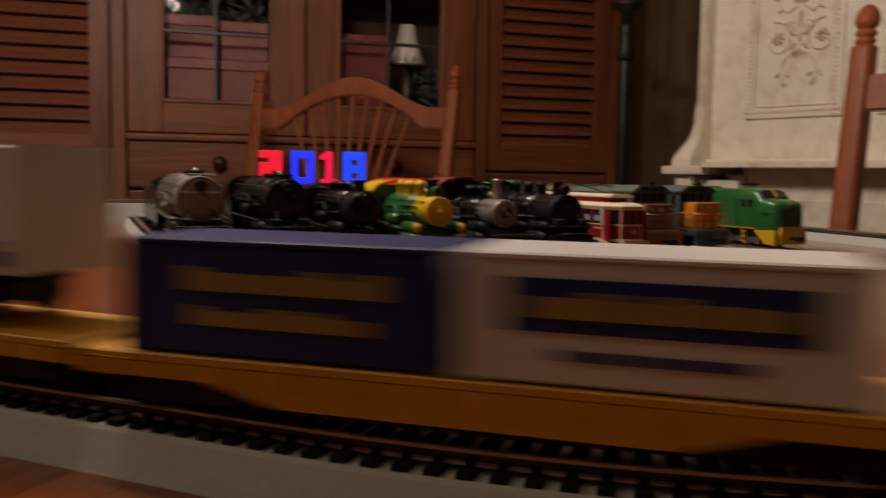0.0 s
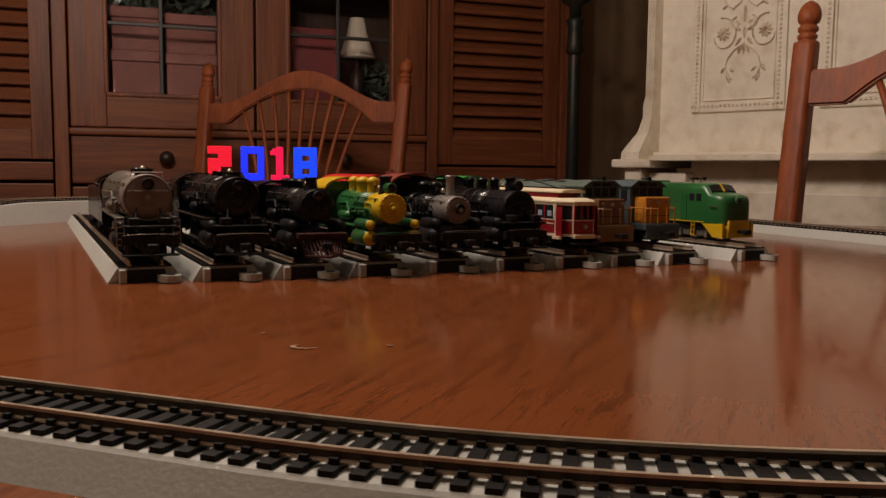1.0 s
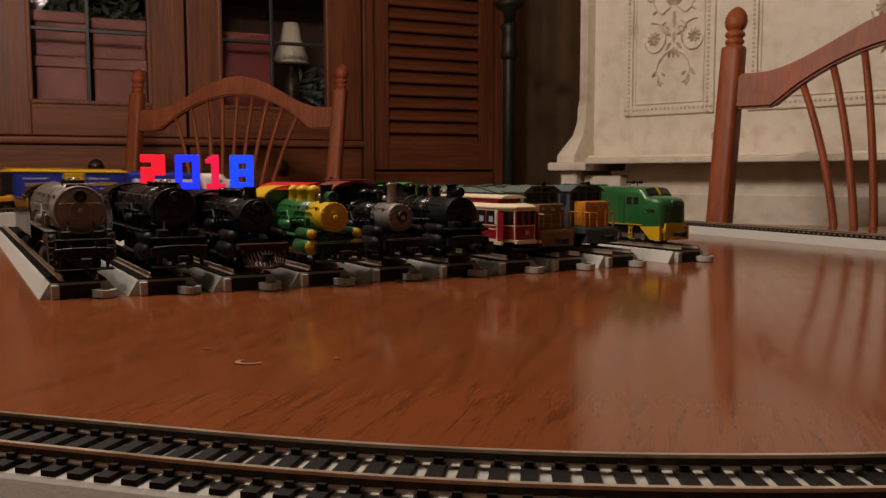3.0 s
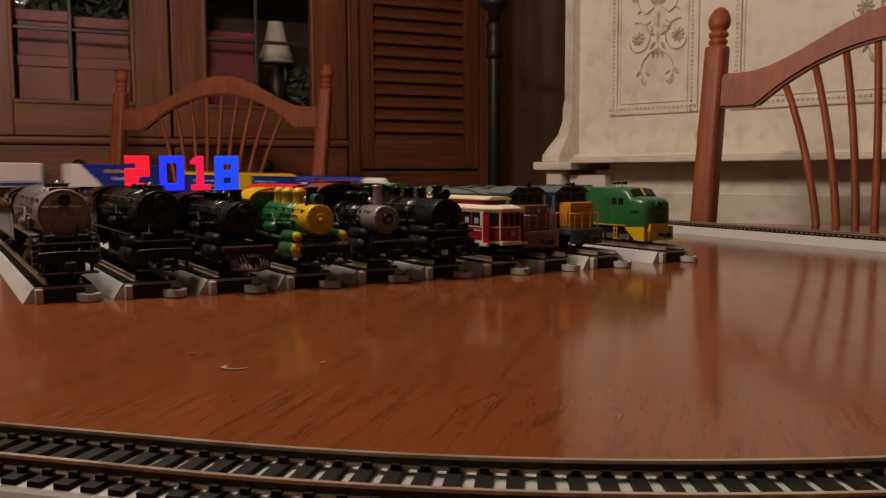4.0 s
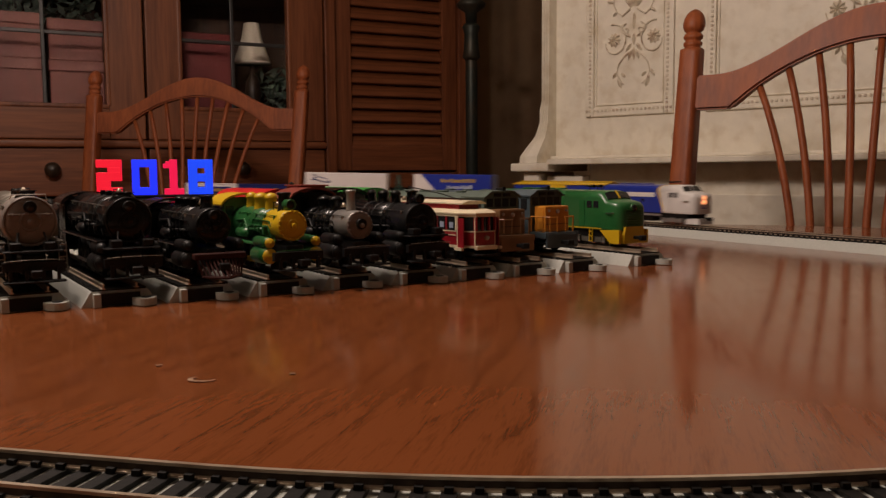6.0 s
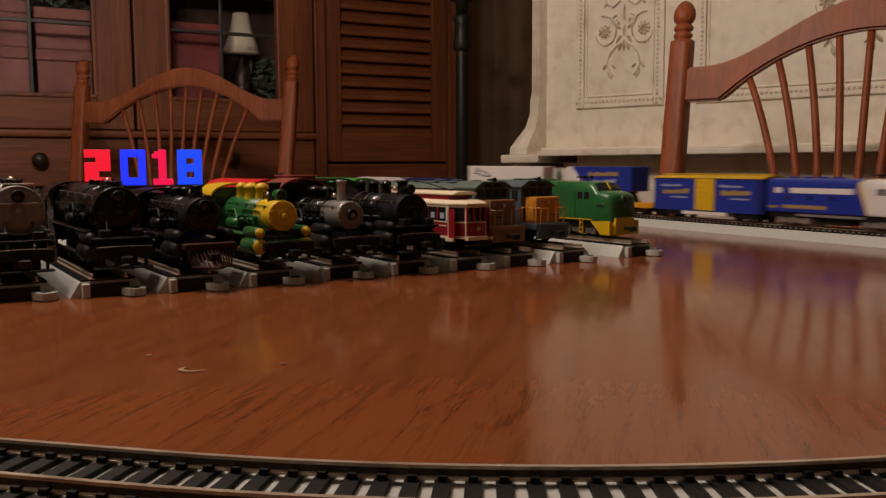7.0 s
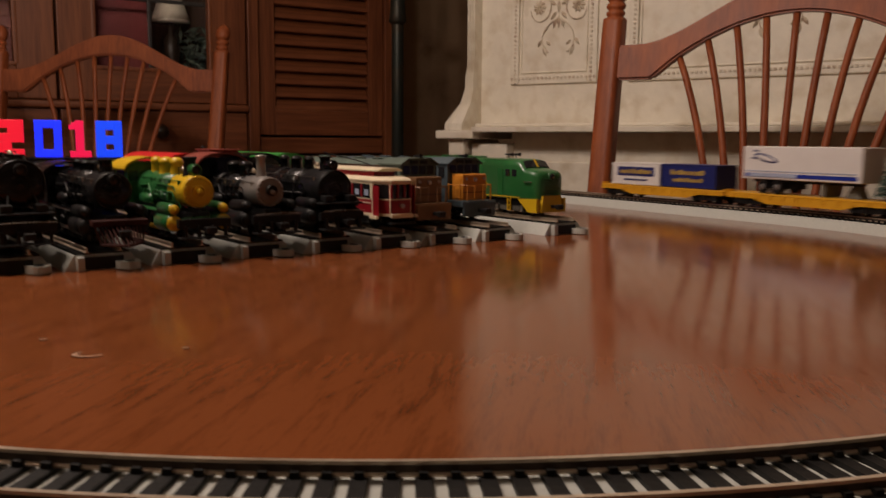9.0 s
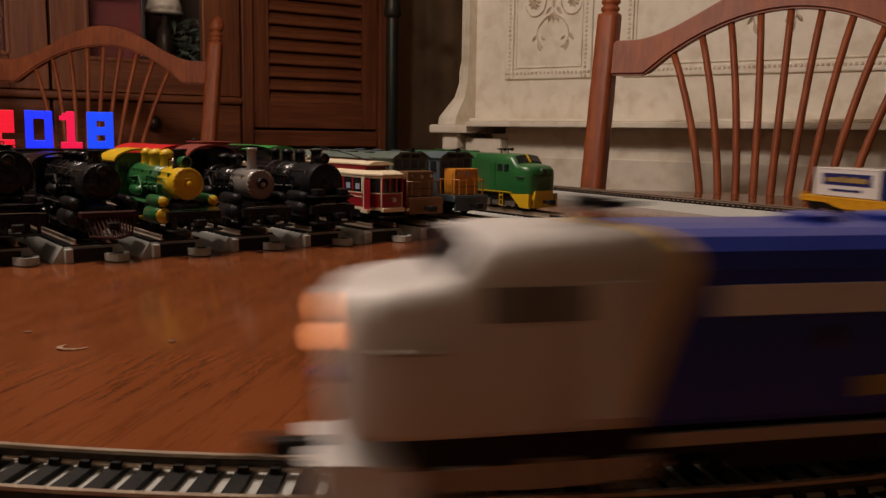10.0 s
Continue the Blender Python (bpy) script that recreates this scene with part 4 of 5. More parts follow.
    hl = part("headlight", lathe([(0.0034, -0.004), (0.0034, 0.003), (0.0030, 0.0034), (0.0026, 0.0020), (0.0004, 0.0018)], "x", (0.001 if not lamp_top else -0.004, 0, lz), 14), BLACKM if not lamp_top else dome if dome is not YELLOW else GREEN, ob, "round headlight", True)
    part("lens", lathe([(0.0024, 0.0021), (0.0004, 0.0026)], "x", (0.001 if not lamp_top else -0.004, 0, lz), 12), DARKGLASS, hl)
    # running boards, handrails, pipes
    wk = walkway or boiler
    for s in (-1, 1):
        part("running_board", box(-L - 0.004, -0.004, s * 0.0145 - 0.0025 if s > 0 else s * 0.0145 - 0.0025, s * 0.0145 + 0.0025, zc - 0.0125, zc - 0.0112, 0.0003, None, 1), wk, ob)
        hr = tube([(-0.004, s * r * 0.88, zc + r * 0.62), (-L + 0.005, s * r * 0.92, zc + r * 0.68)], 0.00028, 5)
        for k in range(5):
            lathe([(0.0008, 0), (0.0008, 0.0022)], "z", (-0.008 - k * (L - 0.018) / 4, s * r * 0.88, zc + r * 0.62 - 0.0022), 6, hr)
        part("handrail", hr, trim, ob, "thin bright handrail")
        if side_pipe:
            pb = tube([(-0.02, s * (r + 0.001), zc - 0.003), (-0.05, s * (r + 0.0012), zc - 0.004), (-0.055, s * (r + 0.001), zc + 0.002), (-L + 0.01, s * (r + 0.0014), zc + 0.001)], 0.0009, 6)
            lathe([(0.0005, -0.066), (0.0032, -0.065), (0.0032, -0.048), (0.0005, -0.047)], "x", (0, s * (r + 0.0012), zc - 0.0065), 10, pb)
            part("air_tank", pb, BLACKM if boiler is BLACK else boiler, ob, smooth=True)
        # cylinders with piston valve above
        c = part("cylinder", lathe([(0.0005, 0.003), (0.0046, 0.0025), (0.0052, 0.001), (0.0052, -0.017), (0.0005, -0.018)], "x", (-0.003, s * 0.0148, 0.0108), 16), cyl, ob, "steam cylinder", True)
        part("valve_chest", lathe([(0.0005, 0.003), (0.0032, 0.0025), (0.0034, 0.001), (0.0034, -0.017), (0.0005, -0.018)], "x", (-0.003, s * 0.0148, 0.0188), 14), cyl, c, smooth=True)
        for zz, rr in ((0.0108, 0.0045), (0.0188, 0.0030)):
            part("cylinder_cover", lathe([(rr, 0.0), (rr, 0.0012), (rr * 0.5, 0.0016), (0.0003, 0.0030)], "x", (0.0, s * 0.0148, zz), 14), cyl_face, c, smooth=True)
        if ladder:
            ld = bmesh.new()
            for y in (0.0135, 0.0175):
                tube([(0.004, s * y, 0.006), (0.001, s * y, zc - 0.012)], 0.0004, 5, ld)
            for k in range(5):
                box(0.0022, 0.0034, min(s * 0.0135, s * 0.0175), max(s * 0.0135, s * 0.0175), 0.008 + k * 0.0034, 0.0085 + k * 0.0034, bm=ld)
            part("step_ladder", ld, trim, ob, "thin grey steps")
    # frame, wheels and rods
    part("frame", box(-L - 0.02, 0.004, -0.0055, 0.0055, 0.006, 0.017, 0.0008), BLACKM, ob)
    for s in (-1, 1):
        wheel(ob, -0.006, s * 0.0088, 0.0048, BLACKM, "pilot_wheel")
        xs = [-0.034 - k * (wr * 2 + 0.0024) for k in range(drivers)]
        for x in xs:
            wheel(ob, x, s * 0.0088, wr, BLACKM, "driving_wheel")
        rod = box(xs[-1] - 0.002, xs[0] + 0.002, s * 0.0118 - 0.0004, s * 0.0118 + 0.0004, wr - 0.004, wr - 0.0022)
        tube([(-0.018, s * 0.0135, 0.0108), (xs[1], s * 0.0130, wr - 0.003)], 0.0008, 6, rod)
        part("side_rod", rod, STEEL if cyl is BLACKM else cyl_face, ob, "bright side rod")
    # pilot
    if pilot == "cow":
        pl = bmesh.new()
        for k in range(13):
            y = -0.0135 + 0.027 * k / 12
            tip = 0.026 - 0.012 * abs(y) / 0.0135
            part("cowcatcher_bar", tube([(0.010, y, 0.0125), (tip, y * 0.82, 0.0022)], 0.00055, 5), RUSTPILOT, ob)
        tube([(0.0135, -0.0112, 0.0020), (0.026, 0.0, 0.0020), (0.0135, 0.0112, 0.0020)], 0.0009, 6, pl)
        box(0.006, 0.0125, -0.0150, 0.0150, 0.0115, 0.0150, 0.0005, pl, 1)
        part("cowcatcher", pl, RUSTPILOT, ob, "rust red slatted cowcatcher")
    else:
        pl = box(0.006, 0.010, -0.0155, 0.0155, 0.0085, 0.0135)
        box(0.006, 0.013, -0.0155, 0.0155, 0.0022, 0.0034, 0.0004, pl, 1)
        for y in (-0.012, -0.004, 0.004, 0.012):
            box(0.009, 0.0115, y - 0.0008, y + 0.0008, 0.003, 0.010, bm=pl)
        if skirts:
            box(-0.004, 0.010, -0.0150, 0.0150, 0.0185, 0.0196, 0.0003, pl, 1)
            for y in (-0.0085, 0.0085):
                tube([(0.009, y, 0.0190), (0.0015, y * 0.75, zc - 0.006)], 0.0006, 6, pl)
                box(0.001, 0.009, y - 0.003, y + 0.003, 0.0197, 0.0240, 0.0006, pl, 1)
        part("pilot_beam", pl, BLACKM, ob)
        part("uncoupling_lever", tube([(0.0125, -0.015, 0.0145), (0.0135, -0.006, 0.0150), (0.0135, 0.006, 0.0150), (0.0125, 0.015, 0.0145)], 0.00018, 5), trim, ob, "thin bright rail")
    coupler(ob, 0.010, 1)
    # cab
    cx, cl = -L - 0.001, 0.026
    cb = prism([(-0.0155, 0.013), (0.0155, 0.013), (0.0155, cab_h - 0.006), (0.010, cab_h - 0.002), (-0.010, cab_h - 0.002), (-0.0155, cab_h - 0.006)], cx - cl, cx)
    c = part("cab", cb, cab, ob)
    arc = [(0.0185 * math.sin(a), cab_h - 0.0072 + 0.0085 * math.cos(a)) for a in [radians(d) for d in range(-84, 85, 12)]]
    inner = [(y * 0.97, z - 0.0012) for y, z in arc][::-1]
    part("cab_roof", prism(arc + inner, cx - cl - 0.005, cx + 0.003), roof, c, smooth=False)
    for s in (-1, 1):
        part("cab_window", band(s * 0.0155, cx - cl + 0.005, cx - 0.006, cab_h - 0.017, cab_h - 0.008), DARKGLASS, c)
        part("front_window", box(cx, cx + 0.0004, min(s * 0.009, s * 0.0145), max(s * 0.009, s * 0.0145), cab_h - 0.014, cab_h - 0.0075), DARKGLASS, c)
    part("cab_floor", box(cx - cl - 0.004, cx, -0.0150, 0.0150, 0.0115, 0.0135), BLACKM, ob)
    if tender:
        t0 = cx - cl - 0.010
        tm = tender_mat or cab
        part("tender", box(t0 - tender, t0, -0.0150, 0.0150, 0.0115, 0.037, 0.0012), tm, ob)
        coal = bmesh.new()
        rnd = random.Random(i)
        for _ in range(60):
            x, y = t0 - rnd.uniform(0.004, tender * 0.6), rnd.uniform(-0.0115, 0.0115)
            q = rnd.uniform(0.0016, 0.0032)
            lathe([(q * 0.4, -q * 0.7), (q, 0), (q * 0.5, q * 0.7)], at=(x, y, 0.0375 + rnd.uniform(0, 0.003)), seg=5, bm=coal)
        tagged(part("coal", coal, BLACKM, ob, "black coal load"), kind="stuff")
        for x in (t0 - 0.022, t0 - tender + 0.022):
            truck(ob, x)
    return ob


def display_trains():
    steam(0, 0.012, 0.003, "black steam locomotive with grey boiler and silver-grey smokebox front", r=0.0139, zc=0.0350, length=0.135, boiler=GREY, smokebox=FACEGREY, door=FACEGREY, tender=0.13, stack_h=0.003, stack_r=0.005, dome_k=0.5, dome_h=0.0035,
          walkway=GREY, ladder=True, skirts=True, trim=STEEL, front_rail=True)
    steam(1, 0.010, 0.008, "large glossy black steam locomotive with bright handrails", r=0.0132, zc=0.0345, length=0.120, tender=0.12, stack_h=0.0025, stack_r=0.006, skirts=True, dome_k=0.4, dome_h=0.003)
    steam(2, 0.006, 0.008, "small black steam locomotive with a rust red cowcatcher", r=0.0105, zc=0.0300, length=0.085, drivers=3, pilot="cow", tender=0.08, smokebox=BLACKM, stack_h=0.007, wr=0.0092, cab_h=0.0435, dome_k=0.8, dome_h=0.006)
    steam(3, 0.002, 0.008, "green and yellow steam locomotive with yellow domes and cab roof", r=0.0094, zc=0.0288, length=0.080, drivers=3, boiler=GREEN, smokebox=YELLOW, door=YELLOW, cab=GREEN, roof=YELLOW, dome=YELLOW,
          stack=BLACKM, stack_h=0.0105, cyl=GREEN, cyl_face=YELLOW, tender=0.0, lamp_top=True, bolts=True, trim=GREEN, cab_h=0.0462, wr=0.0085, walkway=GREEN, dome_h=0.0098, dome_k=0.9)
    steam(4, 0.002, 0.006, "black steam locomotive with silver smokebox and red cab roof", r=0.0092, zc=0.0272, length=0.072, drivers=3, smokebox=SILVER, door=FACEGREY, roof=REDROOF, stack=SILVER, stack_h=0.0130, stack_r=0.0030,
          tender=0.0, cab_h=0.049, bolts=True, dome_h=0.009, lamp_at=0.1)
    steam(5, 0.004, 0.004, "heavy black steam locomotive with lamps on the boiler", r=0.0124, zc=0.0275, length=0.110, tender=0.0, lamp_top=True, smokebox=BLACKM, stack_h=0.0085, skirts=True, dome_h=0.0085, dome_k=0.8)
    tram(6, 0.002, 0.008)
    hood_diesel(7, 0.018, 0.0, "bronze brown road diesel with a grey-green roof", BRONZE, SLATE, SLATE, MAROON, 0.0335)
    hood_diesel(8, 0.026, 0.0, "orange road diesel with blue-grey cab roof and grey frame", ORANGE, BLUEGREY, BLUEGREY, ORANGE, 0.0345)
    cab_unit("green streamlined diesel locomotive with a yellow nose band", track_pose(9, 0.020, RAIL_TOP) @ pose(0, 0.003, 0), "empire")
    coach(4, 0.122, 0.10, "bright red flat-topped wagon behind the black engine", BRIGHTRED, BRIGHTRED, 0.0490)
    coach(5, 0.152, 0.10, "oxide red caboose with a small chimney", REDROOF, REDROOF, 0.0450, True)
    coach(6, 0.150, 0.16, "coach with a bright green roof and dark green sides", DGREEN, GREEN, 0.0485)


def coach(i, along, length, label, roof, side, h, cupola=False, lat=0.0):
    ob = thing("railway_coach", track_pose(i, along, RAIL_TOP) @ Matrix.Translation((0, lat, 0)), label, "toy train car", "wagons on display")
    b = part("body", box(-length, 0, -0.0155, 0.0155, 0.009, h - 0.005, 0.0008), side, ob)
    arc = [(0.0165 * math.sin(a), h - 0.0075 + 0.0075 * math.cos(a)) for a in [radians(d) for d in range(-88, 89, 16)]]
    part("roof", prism(arc, -length - 0.002, 0.002), roof, ob)
    for s in (-1, 1):
        for k in range(6):
            x = -length * (k + 0.5) / 6
            part("window", band(s * 0.0155, x - 0.005, x + 0.005, h - 0.020, h - 0.011), DARKGLASS, b)
    if cupola:
        c = part("cupola", box(-length * 0.45, -length * 0.2, -0.012, 0.012, h - 0.003, h + 0.005, 0.0006), side, ob)
        part("cupola_roof", box(-length * 0.48, -length * 0.17, -0.0135, 0.0135, h + 0.005, h + 0.0062, 0.0004), roof, c)
        part("chimney", lathe([(0.0016, h - 0.002), (0.0016, h + 0.006), (0.0024, h + 0.007), (0.0004, h + 0.0085)], at=(-length * 0.75, 0.004, 0), seg=10), BLACKM, ob)
    for x in (-0.024, -length + 0.024):
        truck(ob, x)
    return ob


def tram(i, along, lat):
    ob = thing("tram", track_pose(i, along, RAIL_TOP) @ Matrix.Translation((0, lat, 0)), "red and cream model tramcar with a clerestory roof", "toy tram")
    w, n, L = 0.0150, 0.0105, 0.125
    plan = [(0.0, -n * 0.75), (0.0008, 0), (0.0, n * 0.75), (-0.012, w), (-L + 0.012, w), (-L, n * 0.75), (-L, -n * 0.75), (-L + 0.012, -w), (-0.012, -w)]

    def belt(name, z0, z1, k, mat, label=""):
        cx = -L / 2
        return part(name, rings([[(cx + (x - cx) * k, y * k, z) for x, y in plan] for z in (z0, z1)]), mat, ob, label)

    belt("skirt", 0.0085, 0.0105, 1.01, CREAM, "cream lower edge")
    belt("lower_side", 0.0106, 0.0210, 1.0, RED)
    belt("waist_band", 0.0211, 0.0218, 1.008, CREAM)
    belt("window_band", 0.0219, 0.0330, 0.985, DARKGLASS, "row of dark windows")
    belt("letter_board", 0.0331, 0.0350, 1.01, CREAM)
    cx = -L / 2
    loops = []
    for z, k in ((0.0351, 1.05), (0.0362, 1.05), (0.0376, 0.96), (0.0386, 0.80)):
        loops.append([(cx + (x - cx) * (1 + (k - 1) * 0.4), y * k, z) for x, y in plan])
    part("roof", rings(loops), CREAM, ob, "rounded cream roof")
    cl = part("clerestory", box(-L + 0.022, -0.020, -0.0085, 0.0085, 0.0380, 0.0425, 0.0006), RED, ob)
    part("clerestory_roof", rings([[(x, y * s, z) for x, y in ((-0.013, -0.010), (-0.013, 0.010), (-L + 0.014, 0.010), (-L + 0.014, -0.010))] for z, s in ((0.0426, 1.0), (0.0436, 1.0), (0.0452, 0.6))]), CREAM, cl)
    for s in (-1, 1):
        for k in range(9):
            x = -0.0135 - k * 0.0122
            part("window_post", band(s * w * 0.985, x - 0.0009, x + 0.0009, 0.0225, 0.0330, out=0.0007), CREAM if k in (0, 8) else RED, ob)
        for k in range(8):
            x = -0.0135 - k * 0.0122 - 0.0061
            part("window_shade", band(s * w * 0.985, x - 0.0028, x + 0.0022, 0.0240, 0.0285, out=0.0003), PALEBAR, ob)
        part("door", band(s * w, -0.0125, -0.0045, 0.0090, 0.0320, out=-0.0006), RED, ob, "red folding door")
        part("side_stripe", band(s * w, -L + 0.014, -0.014, 0.0180, 0.0188), CREAM, ob)
    for y in (-0.0078, -0.0027, 0.0027, 0.0078):
        part("front_post", box(-0.002, 0.0012, y - 0.0006, y + 0.0006, 0.0225, 0.0330), RED, ob)
    for x, y in ((-0.0118, 0.0149), (-0.0118, -0.0149), (-0.0005, 0.0080), (-0.0005, -0.0080)):
        part("corner_post", box(x - 0.0005, x + 0.0005, y - 0.0005, y + 0.0005, 0.009, 0.0331), CREAM, ob)
    part("headlight", lathe([(0.0018, 0.0), (0.0018, 0.0026), (0.0004, 0.0028)], "x", (0, 0, 0.0165), 12), STEEL, ob)
    part("trolley_pole", tube([(-0.03, 0, 0.0455), (-0.055, 0, 0.050), (-0.105, 0, 0.056)], 0.0005, 5), BLACKM, ob, "thin trolley pole")
    for x in (-0.032, -L + 0.032):
        truck(ob, x)
    part("fender", box(-0.002, 0.004, -0.010, 0.010, 0.003, 0.0045, 0.0004), BLACKM, ob)
    part("bumper", box(-0.001, 0.0026, -0.0086, 0.0086, 0.0072, 0.0104, 0.0006), CREAM, ob, "cream front bumper")
    for s in (-1, 1):
        part("door_step", band(s * w, -0.0128, -0.0040, 0.0066, 0.0088, out=0.0022), CREAM, ob, "cream step under the door")
    for c in ob.children:
        if c.name.split(".")[0] not in ("truck", "fender"):
            for v in list(c.data.vertices) + [v for g in c.children for v in g.data.vertices]:
                v.co.z = 0.0075 + (v.co.z - 0.0075) * 0.87


def hood_diesel(i, along, lat, label, nose, cab, roof, hood, nose_h):
    ob = thing("diesel_locomotive", track_pose(i, along, RAIL_TOP) @ Matrix.Translation((0, lat, 0)), label, "toy locomotive", "locomotives on display")
    part("frame", box(-0.185, 0.004, -0.0160, 0.0160, 0.0105, 0.0150, 0.0006), BLUEGREY if nose is ORANGE else BRONZE, ob)
    part("fuel_tank", box(-0.115, -0.07, -0.0130, 0.0130, 0.0035, 0.0104, 0.0015), BLACKM, ob)
    f = part("front_hood", box(-0.0155, -0.002, -0.0115, 0.0115, 0.0151, nose_h, 0.0012, None, 2), nose, ob, "short front hood")
    part("headlight", lathe([(0.0015, -0.0025), (0.0015, -0.0008), (0.0004, -0.0004)], "x", (0, 0, nose_h - 0.004), 10), STEEL, f)
    c = part("cab", prism([(-0.0155, 0.0151), (0.0155, 0.0151), (0.0155, 0.0420), (0.0095, 0.0452), (-0.0095, 0.0452), (-0.0155, 0.0420)], -0.0415, -0.0156), cab, ob)
    part("cab_roof", prism([(-0.0166, 0.0415), (-0.0166, 0.0424), (-0.0100, 0.0466), (0.0100, 0.0466), (0.0166, 0.0424), (0.0166, 0.0415), (0.0100, 0.0453), (-0.0100, 0.0453)], -0.0445, -0.0130), roof, c)
    for y in (-0.0105, -0.0035, 0.0035, 0.0105):
        part("cab_front_window", box(-0.0156, -0.0151, y - 0.0027, y + 0.0027, 0.0350, 0.0410), DARKGLASS, c)
    for s in (-1, 1):
        for x in (-0.0365, -0.0265):
            part("cab_side_window", band(s * 0.0155, x, x + 0.007, 0.0315, 0.0395), DARKGLASS, c)
    h = part("long_hood", box(-0.180, -0.0417, -0.0115, 0.0115, 0.0151, 0.0418, 0.0016), hood, ob, "long rear hood")
    part("hood_roof", prism([(-0.0120, 0.0408), (-0.0070, 0.0446), (0.0070, 0.0446), (0.0120, 0.0408)], -0.181, -0.0418), roof, h)
    for k in range(4):
        part("roof_fan", lathe([(0.0050, 0.0442), (0.0050, 0.0458), (0.0030, 0.0462), (0.0004, 0.0462)], at=(-0.068 - k * 0.028, 0, 0), seg=14), roof, h)
        for s in (-1, 1):
            part("hood_grille", band(s * 0.0115, -0.076 - k * 0.024, -0.060 - k * 0.024, 0.024, 0.036), BLACKM, h)
    for s in (-1, 1):
        pts = [(-0.0155, s * 0.0150, 0.0265), (-0.002, s * 0.0150, 0.0265), (0.003, s * 0.011, 0.0265)]
        rail = nose
        bm = tube(pts, 0.0004, 5)
        tube([(0.003, s * 0.011, 0.0262), (0.003, s * 0.003, 0.0262)], 0.0004, 5, bm)
        rail_ob = part("handrail", bm, rail, ob)
        for x, y in ((-0.0145, 0.0150), (-0.008, 0.0150), (-0.001, 0.0150), (0.003, 0.011), (0.003, 0.004)):
            part("handrail_post", tube([(x, s * y, 0.0150), (x, s * y, 0.0270)], 0.0004, 5), rail, rail_ob)
        st = bmesh.new()
        for k in range(3):
            box(-0.006, 0.003, min(s * 0.0125, s * 0.0160), max(s * 0.0125, s * 0.0160), 0.0035 + k * 0.0032, 0.0041 + k * 0.0032, bm=st)
        part("steps", st, BLACKM if nose is ORANGE else BRONZE, ob)
    # doors, class lamps and number boards on hood and cab
    for s in (-1, 1):
        part("hood_door", band(s * 0.0115, -0.0140, -0.0040, 0.0170, nose_h - 0.003, out=0.0005), nose, f)
        part("marker_lamp", lathe([(0.0011, -0.0026), (0.0011, -0.0010), (0.0003, -0.0006)], "x", (0, s * 0.0085, nose_h - 0.0035), 8), STEEL, f)
        part("number_board", box(-0.0152, -0.0140, min(s * 0.0015, s * 0.0070), max(s * 0.0015, s * 0.0070), 0.0424, 0.0446), BLACKM, c)
    part("hood_seam", box(-0.0023, -0.0016, -0.0105, 0.0105, 0.0208, 0.0212), BLACKM, f)
    part("roof_horn", lathe([(0.0005, -0.0260), (0.0009, -0.0210), (0.0018, -0.0160), (0.0004, -0.0158)], "x", (0, 0.003, 0.0478), 8), BLACKM, c)
    part("pilot", box(0.002, 0.0045, -0.0150, 0.0150, 0.0035, 0.0140, 0.0006), BLUEGREY if nose is ORANGE else BRONZE, ob)
    coupler(ob, 0.004, 1)
    for x in (-0.030, -0.152):
        truck(ob, x, r=0.0058, base=0.030)


# -- streamlined cab unit, for the green display engine and the moving one --
def body_loop(x, w, zs, zt, z0=0.0130, sharp=0.62):
    half = [(w * 0.985, z0), (w, z0 + 0.001), (w, zs * 0.5 + z0 * 0.5), (w, zs), (w * 0.965, zs + (zt - zs) * 0.45), (w * 0.84, zs + (zt - zs) * 0.78), (w * sharp, zs + (zt - zs) * 0.93), (w * 0.3, zt), (0, zt)]
    return [(x, y, z) for y, z in half] + [(x, -y, z) for y, z in half[-2::-1]]


NOSE = [(0.0, 0.0088, 0.022, 0.0300, 0.0130), (-0.0008, 0.0116, 0.0270, 0.0335, 0.0130), (-0.0026, 0.0136, 0.0300, 0.0355, 0.0130), (-0.0060, 0.0149, 0.0318, 0.0366, 0.0130), (-0.0110, 0.0156, 0.0328, 0.0374, 0.0130),
        (-0.0158, 0.0158, 0.0330, 0.0378, 0.0130), (-0.0164, 0.0158, 0.0333, 0.0382, 0.0130), (-0.0215, 0.0158, 0.0382, 0.0442, 0.0130), (-0.0265, 0.0158, 0.0385, 0.0450, 0.0130)]


def slant(bm, cut):
    """Rake the seam between the two colours: back towards the roof edge, forward over the roof."""
    for v in bm.verts:
        if abs(v.co.x + cut) < 0.002:
            z = min(v.co.z, 0.0386)
            v.co.x -= (z - 0.026) * 0.35
            if v.co.z > 0.0386:
                v.co.x += 0.015 * (1 - abs(v.co.y) / 0.0158)
    return bm


def screen(f, y, out):
    """A point on the raked front of the cab, lifted off it by out."""
    x, zs, zt = -0.0164 - 0.0051 * f, 0.0333 + 0.0049 * f, 0.0382 + 0.0060 * f
    q = abs(y) / 0.0158
    h = np.interp(q, (0.0, 0.3, 0.62, 0.84, 0.965), (1.0, 1.0, 0.93, 0.78, 0.45))
    return (x + out * 0.76, y * (1 + out * 20), zs + (zt - zs) * h + out * 0.65)


